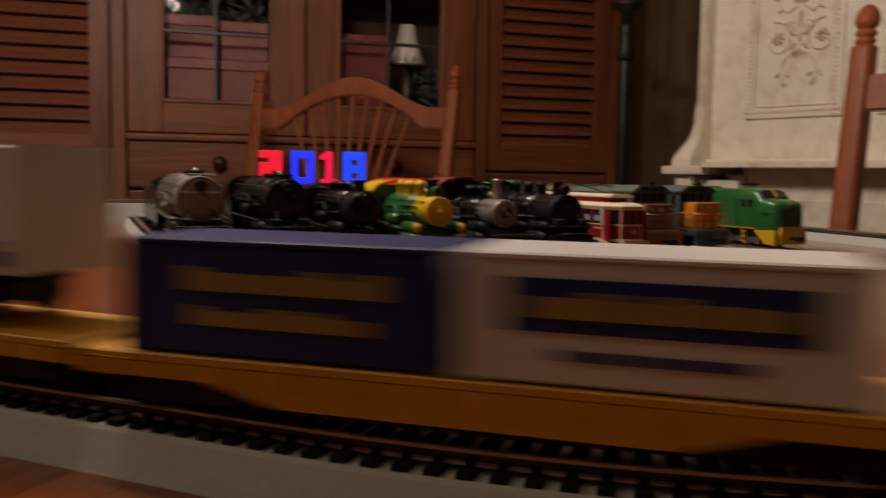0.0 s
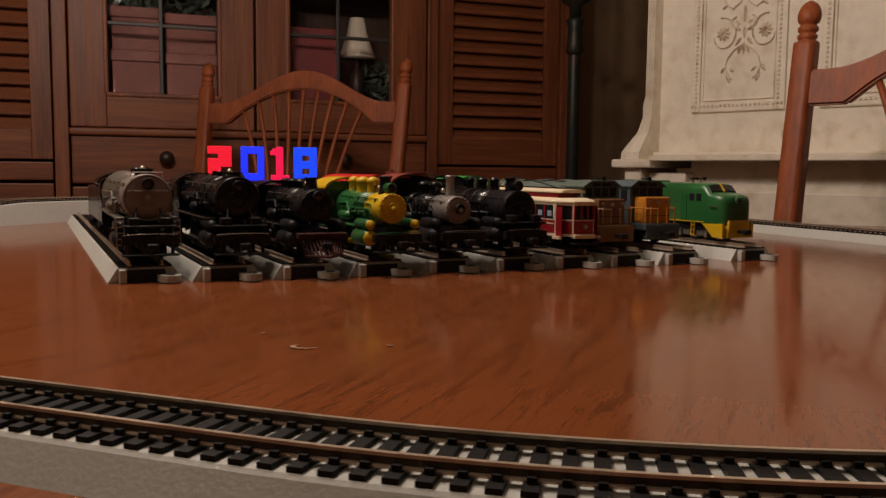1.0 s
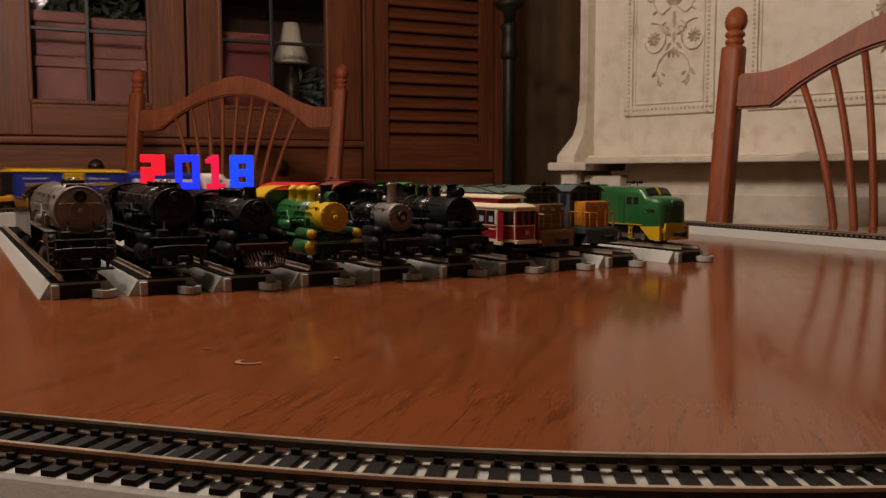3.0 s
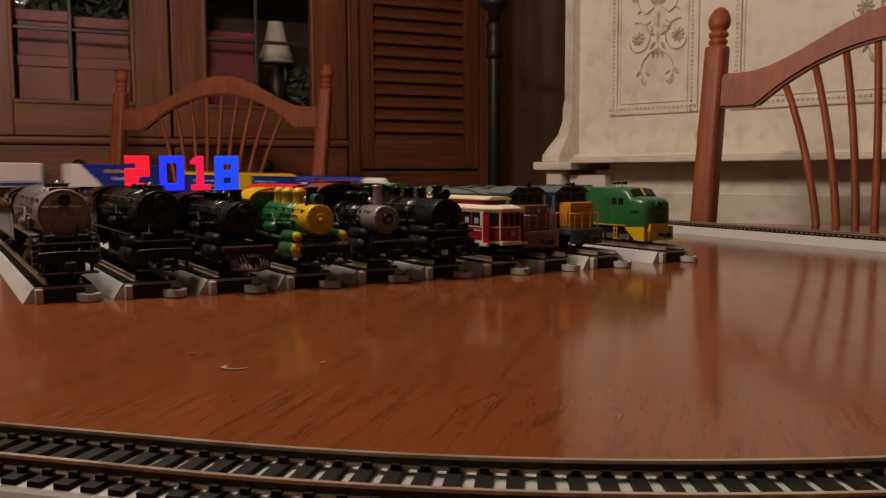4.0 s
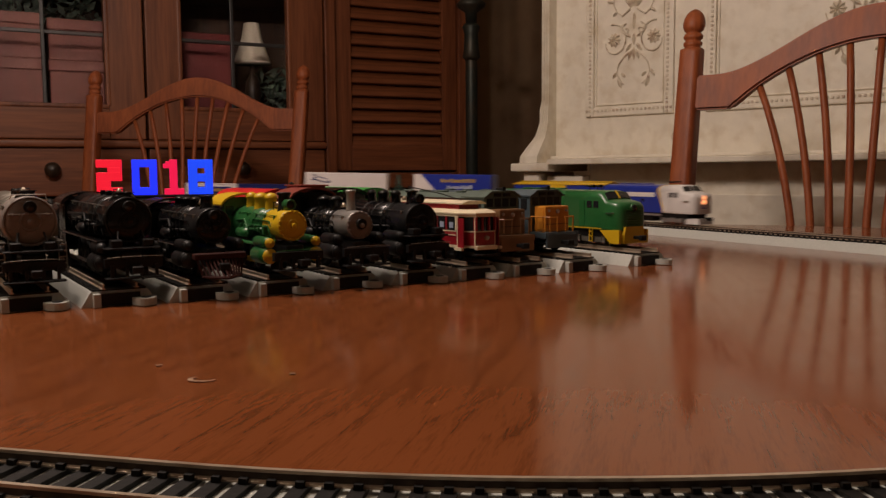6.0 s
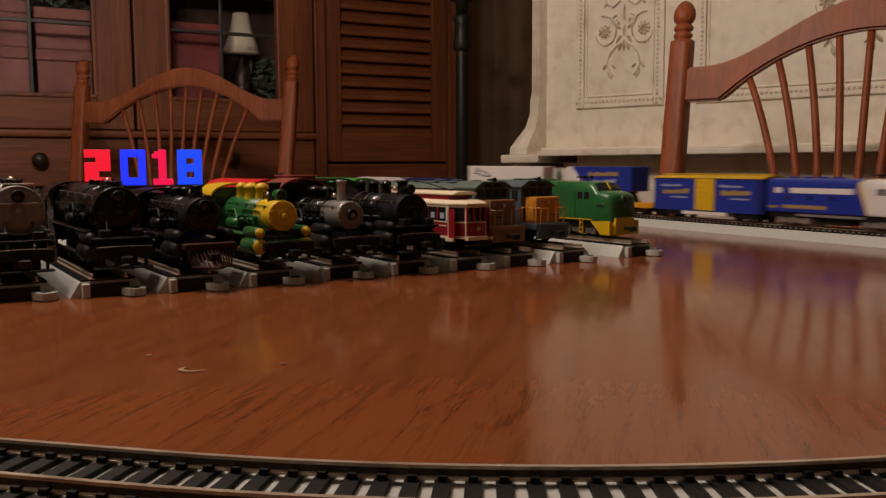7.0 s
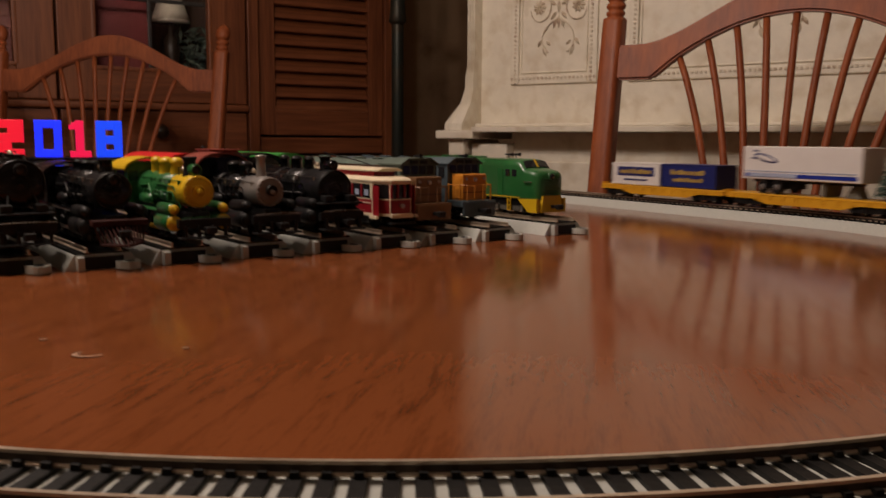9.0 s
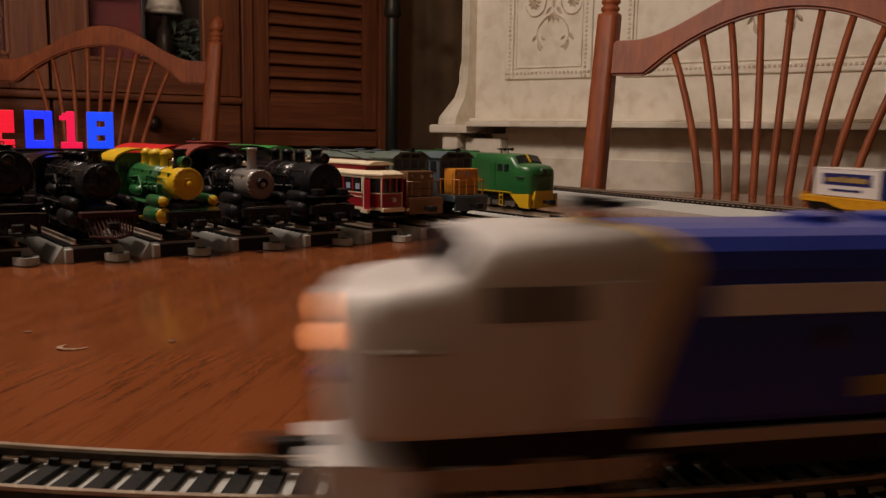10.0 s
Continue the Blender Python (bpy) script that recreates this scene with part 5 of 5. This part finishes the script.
def cab_unit(label, m, livery):
    ob = thing("diesel_locomotive", m, label, "toy locomotive", "locomotives on display" if livery == "empire" else "")
    L, cut = (0.166, 0.066) if livery == "empire" else (0.156, 0.051)
    front, rear = (GREEN, GREEN) if livery == "empire" else (TRAINWHITE, BLUE)
    rake = slant if livery != "empire" else (lambda bm, at: bm)
    nose = part("nose_shell", rake(rings([body_loop(x, w, zs, zt, z0) for x, w, zs, zt, z0 in NOSE] + [body_loop(-cut, 0.0158, 0.0385, 0.0450)]), cut), front, ob, "rounded nose and cab", True)
    shell = part("body_shell", rake(rings([body_loop(-cut - 0.0002, 0.0158, 0.0385, 0.0450), body_loop(-L + 0.003, 0.0158, 0.0385, 0.0450), body_loop(-L, 0.0150, 0.0378, 0.0442)]), cut), rear, ob)
    if livery != "empire":
        part("yellow_line", rake(rings([body_loop(-cut - 0.0012, 0.0160, 0.0386, 0.0453), body_loop(-cut + 0.0006, 0.0160, 0.0386, 0.0453)]), cut), YELLOW, shell, "thin yellow dividing line")
    # windscreens: two raked panes
    for s in (-1, 1):
        own = rings([[screen(f, s * y, out) for f, y in ((0.06, 0.0010), (0.06, 0.0070), (0.06, 0.0124), (0.90, 0.0118), (0.90, 0.0070), (0.90, 0.0010))] for out in (-0.0004, 0.0007)])
        part("windscreen", own, DARKGLASS, nose, "dark raked windscreen")
        for x in (-0.0375, -0.0295):
            part("side_window", band(s * 0.0157, x, x + 0.0055, 0.0310, 0.0365), DARKGLASS, nose)
        part("cab_door", band(s * 0.0157, -0.0470, -0.0405, 0.0150, 0.0370, out=0.0005), front, nose)
        part("grab_iron", tube([(-0.007, s * 0.0148, 0.0270), (-0.008, s * 0.0163, 0.0270), (-0.014, s * 0.0170, 0.0270), (-0.015, s * 0.0155, 0.0270)], 0.0005, 5), STEEL, nose)
        if livery == "empire":
            part("yellow_stripe", band(s * 0.0158, -L + 0.004, -0.020, 0.0140, 0.0147), YELLOW, ob)
            part("lettering_bar", lettering(s * 0.0158, -0.094, -0.060, 0.0205, 0.0245, 8), YELLOW, ob, "yellow lettering on the side")
            lad = bmesh.new()
            for x in (-0.0350, -0.0315):
                band(s * 0.0150, x, x + 0.0007, 0.0030, 0.0138, lad, 0.0008)
            for k in range(3):
                band(s * 0.0150, -0.0350, -0.0308, 0.0034 + k * 0.0038, 0.0042 + k * 0.0038, lad, 0.0012)
            part("ladder", lad, YELLOW, ob, "yellow cab ladder")
            part("pilot_skirt", plate([(-0.022, 0.0130), (0.0002, 0.0140), (0.0002, 0.0030), (-0.010, 0.0030)], s * 0.0148 - 0.0012, s * 0.0148 + 0.0012), YELLOW, ob)
        else:
            part("white_stripe", band(s * 0.0158, -L + 0.028, -cut - 0.010, 0.0310, 0.0360), TRAINWHITE, ob)
            part("white_panel", band(s * 0.0158, -L + 0.010, -L + 0.018, 0.0310, 0.0360), TRAINWHITE, ob)
            part("name_bar", lettering(s * 0.0158, -0.136, -0.088, 0.0165, 0.0212, 8), GOLDBAR, ob, "gold lettering on the side")
            part("name_bar", lettering(s * 0.0158, -0.154, -0.142, 0.0165, 0.0195, 4), GOLDBAR, ob)
            part("silver_sill", band(s * 0.0150, -0.120, -0.050, 0.0096, 0.0118, out=0.0012), SILVER, ob)
        for k in range(3):
            part("porthole", lathe([(0.0022, 0.0), (0.0022, s * 0.0005), (0.0003, s * 0.0006)], "y", (-0.082 - k * 0.024, s * 0.0157, 0.0270), 12), DARKGLASS, ob)
    hl = part("headlight_housing", lathe([(0.0034, -0.004), (0.0034, 0.0016), (0.0026, 0.0020), (0.0004, 0.0012)], "x", (-0.0014, 0, 0.0312), 16), front, nose, smooth=True)
    part("headlight", lathe([(0.0027, 0.0017), (0.0020, 0.0026), (0.0003, 0.0030)], "x", (-0.0014, 0, 0.0312), 14), HEADLIGHT if livery != "empire" else DARKGLASS, hl, "lit orange headlight" if livery != "empire" else "")
    if livery != "empire":
        part("lower_headlight", lathe([(0.0025, 0.001), (0.0018, 0.0022), (0.0003, 0.0026)], "x", (-0.0004, 0, 0.0262), 14), HEADLIGHT, nose, "lit orange headlight")
        part("nose_badge", box(0.0002, 0.0010, -0.0030, 0.0030, 0.0190, 0.0202), BLUE, nose)
        part("pilot_skirt", rings([[(-0.012, y, z) for y, z in ((-0.0140, 0.002), (0.0140, 0.002), (0.0140, 0.0080), (-0.0140, 0.0080))], [(0.0036, y, z) for y, z in ((-0.0105, 0.002), (0.0105, 0.002), (0.0100, 0.0080), (-0.0100, 0.0080))]]), TRAINWHITE, ob, "pale pilot skirt")
    else:
        part("pilot_skirt", rings([[(-0.012, y, z) for y, z in ((-0.0150, 0.003), (0.0150, 0.003), (0.0150, 0.0140), (-0.0150, 0.0140))], [(0.0012, y, z) for y, z in ((-0.0115, 0.003), (0.0115, 0.003), (0.0095, 0.0165), (-0.0095, 0.0165))]]), YELLOW, ob, "yellow nose skirt")
        part("brow", rings([[screen(f, y, out) for f, y in ((-0.02, -0.0010), (-0.02, 0.0010), (1.0, 0.0010), (1.0, -0.0010))] for out in (-0.0004, 0.0010)]), YELLOW, nose, "yellow bar between the windscreens")
        # ribbed grille low on the nose
        for k in range(7):
            z = 0.0165 + k * 0.0021
            part("nose_rib", rings([[(-0.0092 + (0.0094 if abs(y) < 0.0075 else 0.0078 if abs(y) < 0.0120 else 0.0) + e, y, z + dz) for y in (-0.0152, -0.0108, -0.0070, 0.0070, 0.0108, 0.0152)] for e, dz in ((-0.001, 0.0), (0.0006, 0.0002), (0.0006, 0.0007), (-0.001, 0.0009))], closed=False, caps=False), GREEN, nose)
    hn = bmesh.new()
    for y in (-0.004, 0.004):
        lathe([(0.0004, -0.006), (0.0008, 0.0), (0.0014, 0.004)], "x", (-0.046, y, 0.0482), 8, hn)
        tube([(-0.047, y, 0.0446), (-0.047, y, 0.0482)], 0.0004, 5, hn)
    tube([(-0.047, -0.005, 0.0480), (-0.047, 0.005, 0.0480)], 0.0004, 5, hn)
    part("air_horn", hn, BLACKM, ob)
    for k in range(4):
        part("roof_fan", lathe([(0.0055, 0.0442), (0.0055, 0.0460), (0.0035, 0.0464), (0.0004, 0.0464)], at=(-0.088 - k * 0.016, 0, 0), seg=16), rear, shell)
    part("fuel_tank", box(-0.100, -0.066, -0.0125, 0.0125, 0.003, 0.0086, 0.001), BLACKM, ob)
    part("underframe", box(-L + 0.002, -0.010, -0.0140, 0.0140, 0.0075, 0.0131), BLACKM, ob)
    coupler(ob, 0.001, 1)
    coupler(ob, -L, -1)
    for x in (-0.034, -L + 0.032):
        truck(ob, x, GREY if livery == "empire" else SILVER, 0.0058, 0.030)
    return ob


# -- the goods cars of the moving train; each has its origin under its middle --
def boxcar():
    ob = thing("boxcar", pose(0, 0, RAIL_TOP), "blue model boxcar with yellow sliding doors and yellow roof", "toy train car")
    h = 0.0775
    b = part("body", box(-h, h, -0.0158, 0.0158, 0.0085, 0.0440, 0.0005, None, 1), BLUE, ob)
    part("roof", prism([(-0.0168, 0.0435), (-0.0168, 0.0446), (0, 0.0474), (0.0168, 0.0446), (0.0168, 0.0435)], -h - 0.001, h + 0.001), YELLOW, ob, "ribbed yellow roof")
    part("roof_walk", box(-h, h, -0.0032, 0.0032, 0.0475, 0.0483), YELLOW, ob)
    for k in range(11):
        x = -h + 0.004 + k * 0.0147
        part("roof_rib", prism([(-0.0168, 0.0447), (0, 0.0476), (0.0168, 0.0447), (0, 0.0474)], x - 0.0005, x + 0.0005), YELLOW, ob)
    for s in (-1, 1):
        d = part("sliding_door", band(s * 0.0158, -0.0135, 0.0135, 0.0100, 0.0430, out=0.0012), YELLOW, b, "yellow ribbed sliding door")
        for k in range(6):
            z = 0.0130 + k * 0.0054
            part("door_rib", band(s * 0.0170, -0.0130, 0.0130, z - 0.0004, z + 0.0004), YELLOW, d)
        for x0 in (-0.066, 0.020):
            part("lettering_bar", lettering(s * 0.0158, x0, x0 + 0.030, 0.0345, 0.0372, 7), PALEBAR, b)
            part("lettering_bar", lettering(s * 0.0158, x0 + 0.002, x0 + 0.042, 0.0262, 0.0316, 6, slope=0.03), GOLDBAR, b)
            part("lettering_bar", lettering(s * 0.0158, x0 + 0.014, x0 + 0.040, 0.0222, 0.0240, 9), PALEBAR, b)
        part("side_ladder", box(h - 0.008, h - 0.002, min(s * 0.0160, s * 0.0168), max(s * 0.0160, s * 0.0168), 0.010, 0.043), NAVY, b)
    for s in (-1, 1):
        part("end_wall", box(min(s * h, s * (h + 0.0008)), max(s * h, s * (h + 0.0008)), -0.0155, 0.0155, 0.0088, 0.0434), BLACKM, b, "black end wall")
    part("underframe", box(-h + 0.004, h - 0.004, -0.0060, 0.0060, 0.0040, 0.0084), BLACKM, ob)
    part("side_sill", box(-0.034, 0.030, -0.0155, 0.0155, 0.0050, 0.0084), TRAINWHITE, ob, "pale under-sill")
    for s in (-1, 1):
        coupler(ob, s * h, s)
        truck(ob, s * 0.054)
    return ob


DECK = 0.0135


def flatcar():
    ob = thing("flatcar", pose(0, 0, RAIL_TOP), "bright yellow model flatcar with black trucks", "toy train car", "flatcars of the train")
    h = 0.0840
    part("deck", box(-h, h, -0.0160, 0.0160, DECK - 0.0018, DECK, 0.0003, None, 1), FLATYEL, ob)
    for s in (-1, 1):
        sill = plate([(-h, DECK - 0.0019), (-h, DECK - 0.0050), (-h + 0.030, DECK - 0.0050), (-h + 0.046, DECK - 0.0090), (h - 0.046, DECK - 0.0090), (h - 0.030, DECK - 0.0050), (h, DECK - 0.0050), (h, DECK - 0.0019)], s * 0.0152 - 0.0007, s * 0.0152 + 0.0007)
        sl = part("side_sill", sill, FLATYEL, ob, "fish-bellied yellow side sill")
        for k in range(12):
            x = -h + 0.008 + k * (2 * h - 0.016) / 11
            part("stake_pocket", box(x - 0.0012, x + 0.0012, min(s * 0.0159, s * 0.0170), max(s * 0.0159, s * 0.0170), DECK - 0.0048, DECK - 0.0012), FLATYEL, sl)
        part("brake_step", box(s * h - 0.001, s * h + 0.001, -0.014, -0.006, DECK - 0.004, DECK + 0.002), FLATYEL, ob)
    part("centre_sill", box(-h + 0.002, h - 0.002, -0.0040, 0.0040, 0.0050, DECK - 0.0019), BLACKM, ob)
    for s in (-1, 1):
        coupler(ob, s * h, s)
        truck(ob, s * 0.060)
    return ob


def container(x, mat, label, white):
    ob = thing("container", pose(0, 0, RAIL_TOP), label, "toy container", "containers on the last flatcar")
    z0, z1 = DECK + 0.0004, DECK + 0.0228
    b = part("body", box(x - 0.0345, x + 0.0345, -0.0148, 0.0148, z0, z1, 0.0006, None, 1), mat, ob)
    part("roof", box(x - 0.0349, x + 0.0349, -0.0152, 0.0152, z1 - 0.0004, z1 + 0.0010, 0.0004, None, 1), mat, ob)
    for s in (-1, 1):
        if white:
            p = part("name_panel", band(s * 0.0148, x - 0.0265, x + 0.0265, z0 + 0.0095, z0 + 0.0190), NAVY, b, "navy and gold name panel")
            part("name_bar", lettering(s * 0.0152, x - 0.0225, x + 0.0225, z0 + 0.0120, z0 + 0.0168, 8), GOLDBAR, p)
            part("small_print", lettering(s * 0.0148, x - 0.0170, x + 0.0170, z0 + 0.0045, z0 + 0.0070, 11), NAVY, b)
        else:
            part("name_bar", lettering(s * 0.0148, x - 0.0230, x + 0.0210, z0 + 0.0130, z0 + 0.0178, 8), GOLDBAR, b, "gold lettering")
            part("name_bar", lettering(s * 0.0148, x - 0.0200, x + 0.0190, z0 + 0.0060, z0 + 0.0100, 10), GOLDBAR, b)
        for k in (-1, 1):
            part("corner_post", box(x + k * 0.0338 - 0.0011, x + k * 0.0338 + 0.0011, min(s * 0.0146, s * 0.0154), max(s * 0.0146, s * 0.0154), z0, z1), mat, b)
    return ob


def trailer(livery, label):
    ob = thing("semi_trailer", pose(0, 0, RAIL_TOP), label, "toy trailer", "trailers on the flatcars")
    x0, x1, z0, z1 = (-0.066, 0.054, 0.0265, 0.0560) if livery == "white" else (-0.071, 0.048, 0.0265, 0.0560)
    b = part("body", box(x0, x1, -0.0148, 0.0148, z0, z1, 0.0007, None, 1), TRAINWHITE if livery == "white" else BLUE, ob)
    part("rear_frame", box(x0 - 0.0008, x0 + 0.001, -0.0150, 0.0150, z0, z1 + 0.0003), TRAINWHITE, b)
    for s in (-1, 1):
        if livery == "white":
            part("blue_stripe", band(s * 0.0148, x0 + 0.002, x1 - 0.004, z0 + 0.0022, z0 + 0.0055), BLUE, b, "blue lower stripe")
            part("pale_stripe", band(s * 0.0152, x0 + 0.006, x0 + 0.058 if s < 0 else x0 + 0.054, z0 + 0.0024, z0 + 0.0053), PALEBAR, b, "pale half of the stripe")
            part("grey_stripe", band(s * 0.0148, x0 + 0.002, x1 - 0.004, z0 + 0.0070, z0 + 0.0078), PALEBAR, b)
            tilt = pose(x0 + 0.024, s * 0.0149, z1 - 0.0105) @ Matrix.Rotation(radians(14), 4, "Y") @ Matrix.Diagonal((1, 0.08, 1, 1))
            bm = lathe([(0.0003, -0.0135), (0.0020, -0.0105), (0.0034, -0.0035), (0.0034, 0.0035), (0.0020, 0.0105), (0.0003, 0.0135)], "x", (0, 0, 0), 16)
            for dz in (-0.0040, 0.0026):
                box(-0.0150, -0.0095, -0.0020, 0.0020, dz, dz + 0.0018, bm=bm)
            bm.transform(tilt)
            flank = lathe([(0.0002, -0.0100), (0.0012, -0.0085), (0.0019, -0.0030), (0.0019, 0.0030), (0.0012, 0.0085), (0.0002, 0.0105)], "x", (0, 0, 0), 14)
            flank.transform(Matrix.Translation((0, s * 0.0003, 0)) @ tilt)
            part("airship_flank", flank, TRAINWHITE, b, "pale flank of the airship emblem", True)
            part("airship_emblem", bm, NAVY, b, "navy airship emblem", True)
        else:
            own = plate([(x0, z0), (x0 + 0.040, z0), (x0 + 0.010, z1), (x0, z1)], min(s * 0.0148, s * 0.0153), max(s * 0.0148, s * 0.0153))
            part("white_slant", own, TRAINWHITE, b, "white slanted end panel")
            part("name_bar", lettering(s * 0.0148, x0 + 0.042, x1 - 0.022, z0 + 0.0180, z0 + 0.0232, 8), GOLDBAR, b, "gold lettering")
            part("name_bar", lettering(s * 0.0148, x0 + 0.052, x1 - 0.028, z0 + 0.0085, z0 + 0.0135, 7, slope=0.03), PALEBAR, b)
    ch = box(x0 + 0.004, x1 - 0.010, -0.0060, 0.0060, z0 - 0.0026, z0 - 0.0002)
    part("chassis", ch, BLACKM, ob)
    bogie = part("bogie", box(x0 + 0.012, x0 + 0.052, -0.0070, 0.0070, DECK + 0.0050, z0 - 0.0027), BLACKM, ob)
    for x in ((x0 + 0.020, x0 + 0.036) if livery == "white" else (x0 + 0.018, x0 + 0.032, x0 + 0.046)):
        for s in (-1, 1):
            tyre = part("tyre", lathe([(0.0022, -0.0018), (0.0056, -0.0020), (0.0060, -0.0010), (0.0060, 0.0012), (0.0055, 0.0022), (0.0034, 0.0022), (0.0030, 0.0012), (0.0004, 0.0014)], "y", (0, 0, 0), 18), BLACKM, bogie)
            tyre.matrix_basis = pose(x, s * 0.0118, DECK + 0.0064, 0, 0, 0 if s > 0 else 180)
            part("hub", lathe([(0.0028, 0.0012), (0.0020, 0.0020), (0.0004, 0.0024)], "y", (0, 0, 0), 12), SILVER, tyre)
    part("landing_gear", box(x1 - 0.040, x1 - 0.036, -0.0105, 0.0105, DECK + 0.0004, z0 - 0.0003), GREY, ob)
    part("hitch", rings([[(x1 - 0.020, y, DECK + 0.0002) for y in (-0.006, 0.006)] + [(x1 - 0.006, y, DECK + 0.0002) for y in (0.006, -0.006)], [(x1 - 0.015, y, z0 - 0.0003) for y in (-0.003, 0.003)] + [(x1 - 0.011, y, z0 - 0.0003) for y in (0.003, -0.003)]]), GREY, ob)
    return ob


def toy_tree():
    ob = thing("toy_tree", pose(0, 0, RAIL_TOP), "small frosted green bottle-brush tree standing on a flatcar", "toy tree")
    x = 0.0700
    part("trunk", lathe([(0.0040, DECK + 0.0003), (0.0040, DECK + 0.0015), (0.0008, DECK + 0.0022), (0.0006, DECK + 0.0400)], at=(x, 0, 0), seg=8), MAROON, ob)
    rnd, bm = random.Random(7), bmesh.new()
    for _ in range(700):
        f = rnd.random() ** 1.3
        z = DECK + 0.005 + 0.037 * f
        rr = 0.0112 * (1 - f) + 0.0012
        a = rnd.uniform(0, 6.283)
        tip = Vector((x + rr * math.cos(a), rr * math.sin(a), z - 0.002 + rnd.uniform(-0.001, 0.001)))
        base = Vector((x, 0, z + 0.001))
        side = Vector((-math.sin(a), math.cos(a), rnd.uniform(-0.6, 0.6))) * 0.0006
        bm.faces.new([bm.verts.new(v) for v in (base, tip - side, tip + side)])
    part("needles", bm, TREE, ob, "frosted green bristles")
    return ob


# ---- the lit year figures behind the engines ----
def year_figures():
    m = pose(-0.145, 0.936, 0, 0, 0, 12)
    ob = thing("figure_stand", m, "low black stand behind the engines carrying lit figures", "stand")
    part("block", box(-0.066, 0.066, -0.012, 0.018, 0.0, 0.050, 0.002), BLACKM, ob)
    part("cap", box(-0.067, 0.067, -0.013, 0.019, 0.0502, 0.0516, 0.0005), BLACKM, ob)
    shapes = {
        "two": [(0, 4.6, 4, 5.9), (1.75, 3.75, 4, 4.65), (0, 2.35, 4, 3.8), (0, 1.25, 2.2, 2.4), (0, 0, 4, 1.3)],
        "zero": [(0, 0, 1.2, 5.9), (2.8, 0, 4, 5.9), (1.15, 0, 2.85, 1.25), (1.15, 4.65, 2.85, 5.9)],
        "one": [(1.1, 0.9, 2.35, 5.9), (0.2, 0, 3.4, 1.0), (0.1, 4.45, 1.15, 5.2), (0.5, 5.15, 1.15, 5.6)],
        "eight": [(0, 0, 1.45, 5.9), (2.75, 0, 4, 5.9), (1.4, 0, 2.8, 1.2), (1.4, 2.15, 2.8, 3.5), (1.4, 4.45, 2.8, 5.9)],
    }
    for name, x, mat, colour in (("two", -0.0605, LED_RED, "red"), ("zero", -0.0245, LED_BLUE, "blue"), ("one", 0.0075, LED_PINK, "pinkish red"), ("eight", 0.0345, LED_AZURE, "blue")):
        fig = thing("lit_figure", m @ Matrix.Translation((x, 0, 0.0518)), "glowing %s plastic figure %s on a black stand" % (colour, name), "light figure", "figures of the year")
        u = 0.0065
        bm = bmesh.new()
        for a, b, c, d in shapes[name]:
            box(a * u, c * u, -0.005, 0.005, b * u, d * u, 0.0004, bm, 1)
        part("lit_face", bm, mat, fig)


display_trains()
year_figures()

LOCO = cab_unit("white and blue streamlined diesel locomotive with lit orange headlight", pose(0, 0, RAIL_TOP), "fleet")
FLATS = [flatcar()]
FLATS += [copy_thing(FLATS[0], pose(0, 0, RAIL_TOP)) for _ in range(2)]
# car, place of its origin behind the boxcar's front end, shift of the origin from its middle, distance between trucks
TRAIN = [(LOCO, 0.166, 0.080, 0.096), (boxcar(), -0.071, 0.0, 0.108)]
for ob, c in ((FLATS[0], -0.239), (trailer("blue", "blue semi-trailer with a white slanted end on a flatcar"), -0.239),
              (FLATS[1], -0.411), (trailer("white", "white semi-trailer with a navy airship emblem on a flatcar"), -0.411), (toy_tree(), -0.411),
              (FLATS[2], -0.583), (container(0.0385, NAVY, "blue container with gold lettering on a yellow flatcar", False), -0.583),
              (container(-0.0335, TRAINWHITE, "white container with a navy name panel on a yellow flatcar", True), -0.583)):
    TRAIN.append((ob, c, 0.0, 0.112))
FIRST, SPEED = 2.426, 0.27


def motions():
    for ob, place, back, base in TRAIN:
        rows = []
        for k in range(51):
            t = k * 0.2
            s = FIRST + SPEED * (t - 7.0) + np.interp(t, (0.0, 0.6, 4.0, 7.0, 9.0, 10.0), (0.0055, 0.012, 0.0, 0.0, 0.008, -0.0035)) + place - back
            a, b = on_loop(s + base / 2), on_loop(s - base / 2)
            d = (a - b).normalized()
            m = (a + b) / 2 + d * back
            za, zb = rise(a), rise(b)
            tilt = math.degrees(math.atan2(za - zb, base))
            rows.append((t, pose(m.x, m.y, RAIL_TOP + (za + zb) / 2 + back * (za - zb) / base, 0, -tilt, math.degrees(math.atan2(d.y, d.x)))))
        walk(ob, rows)


motions()
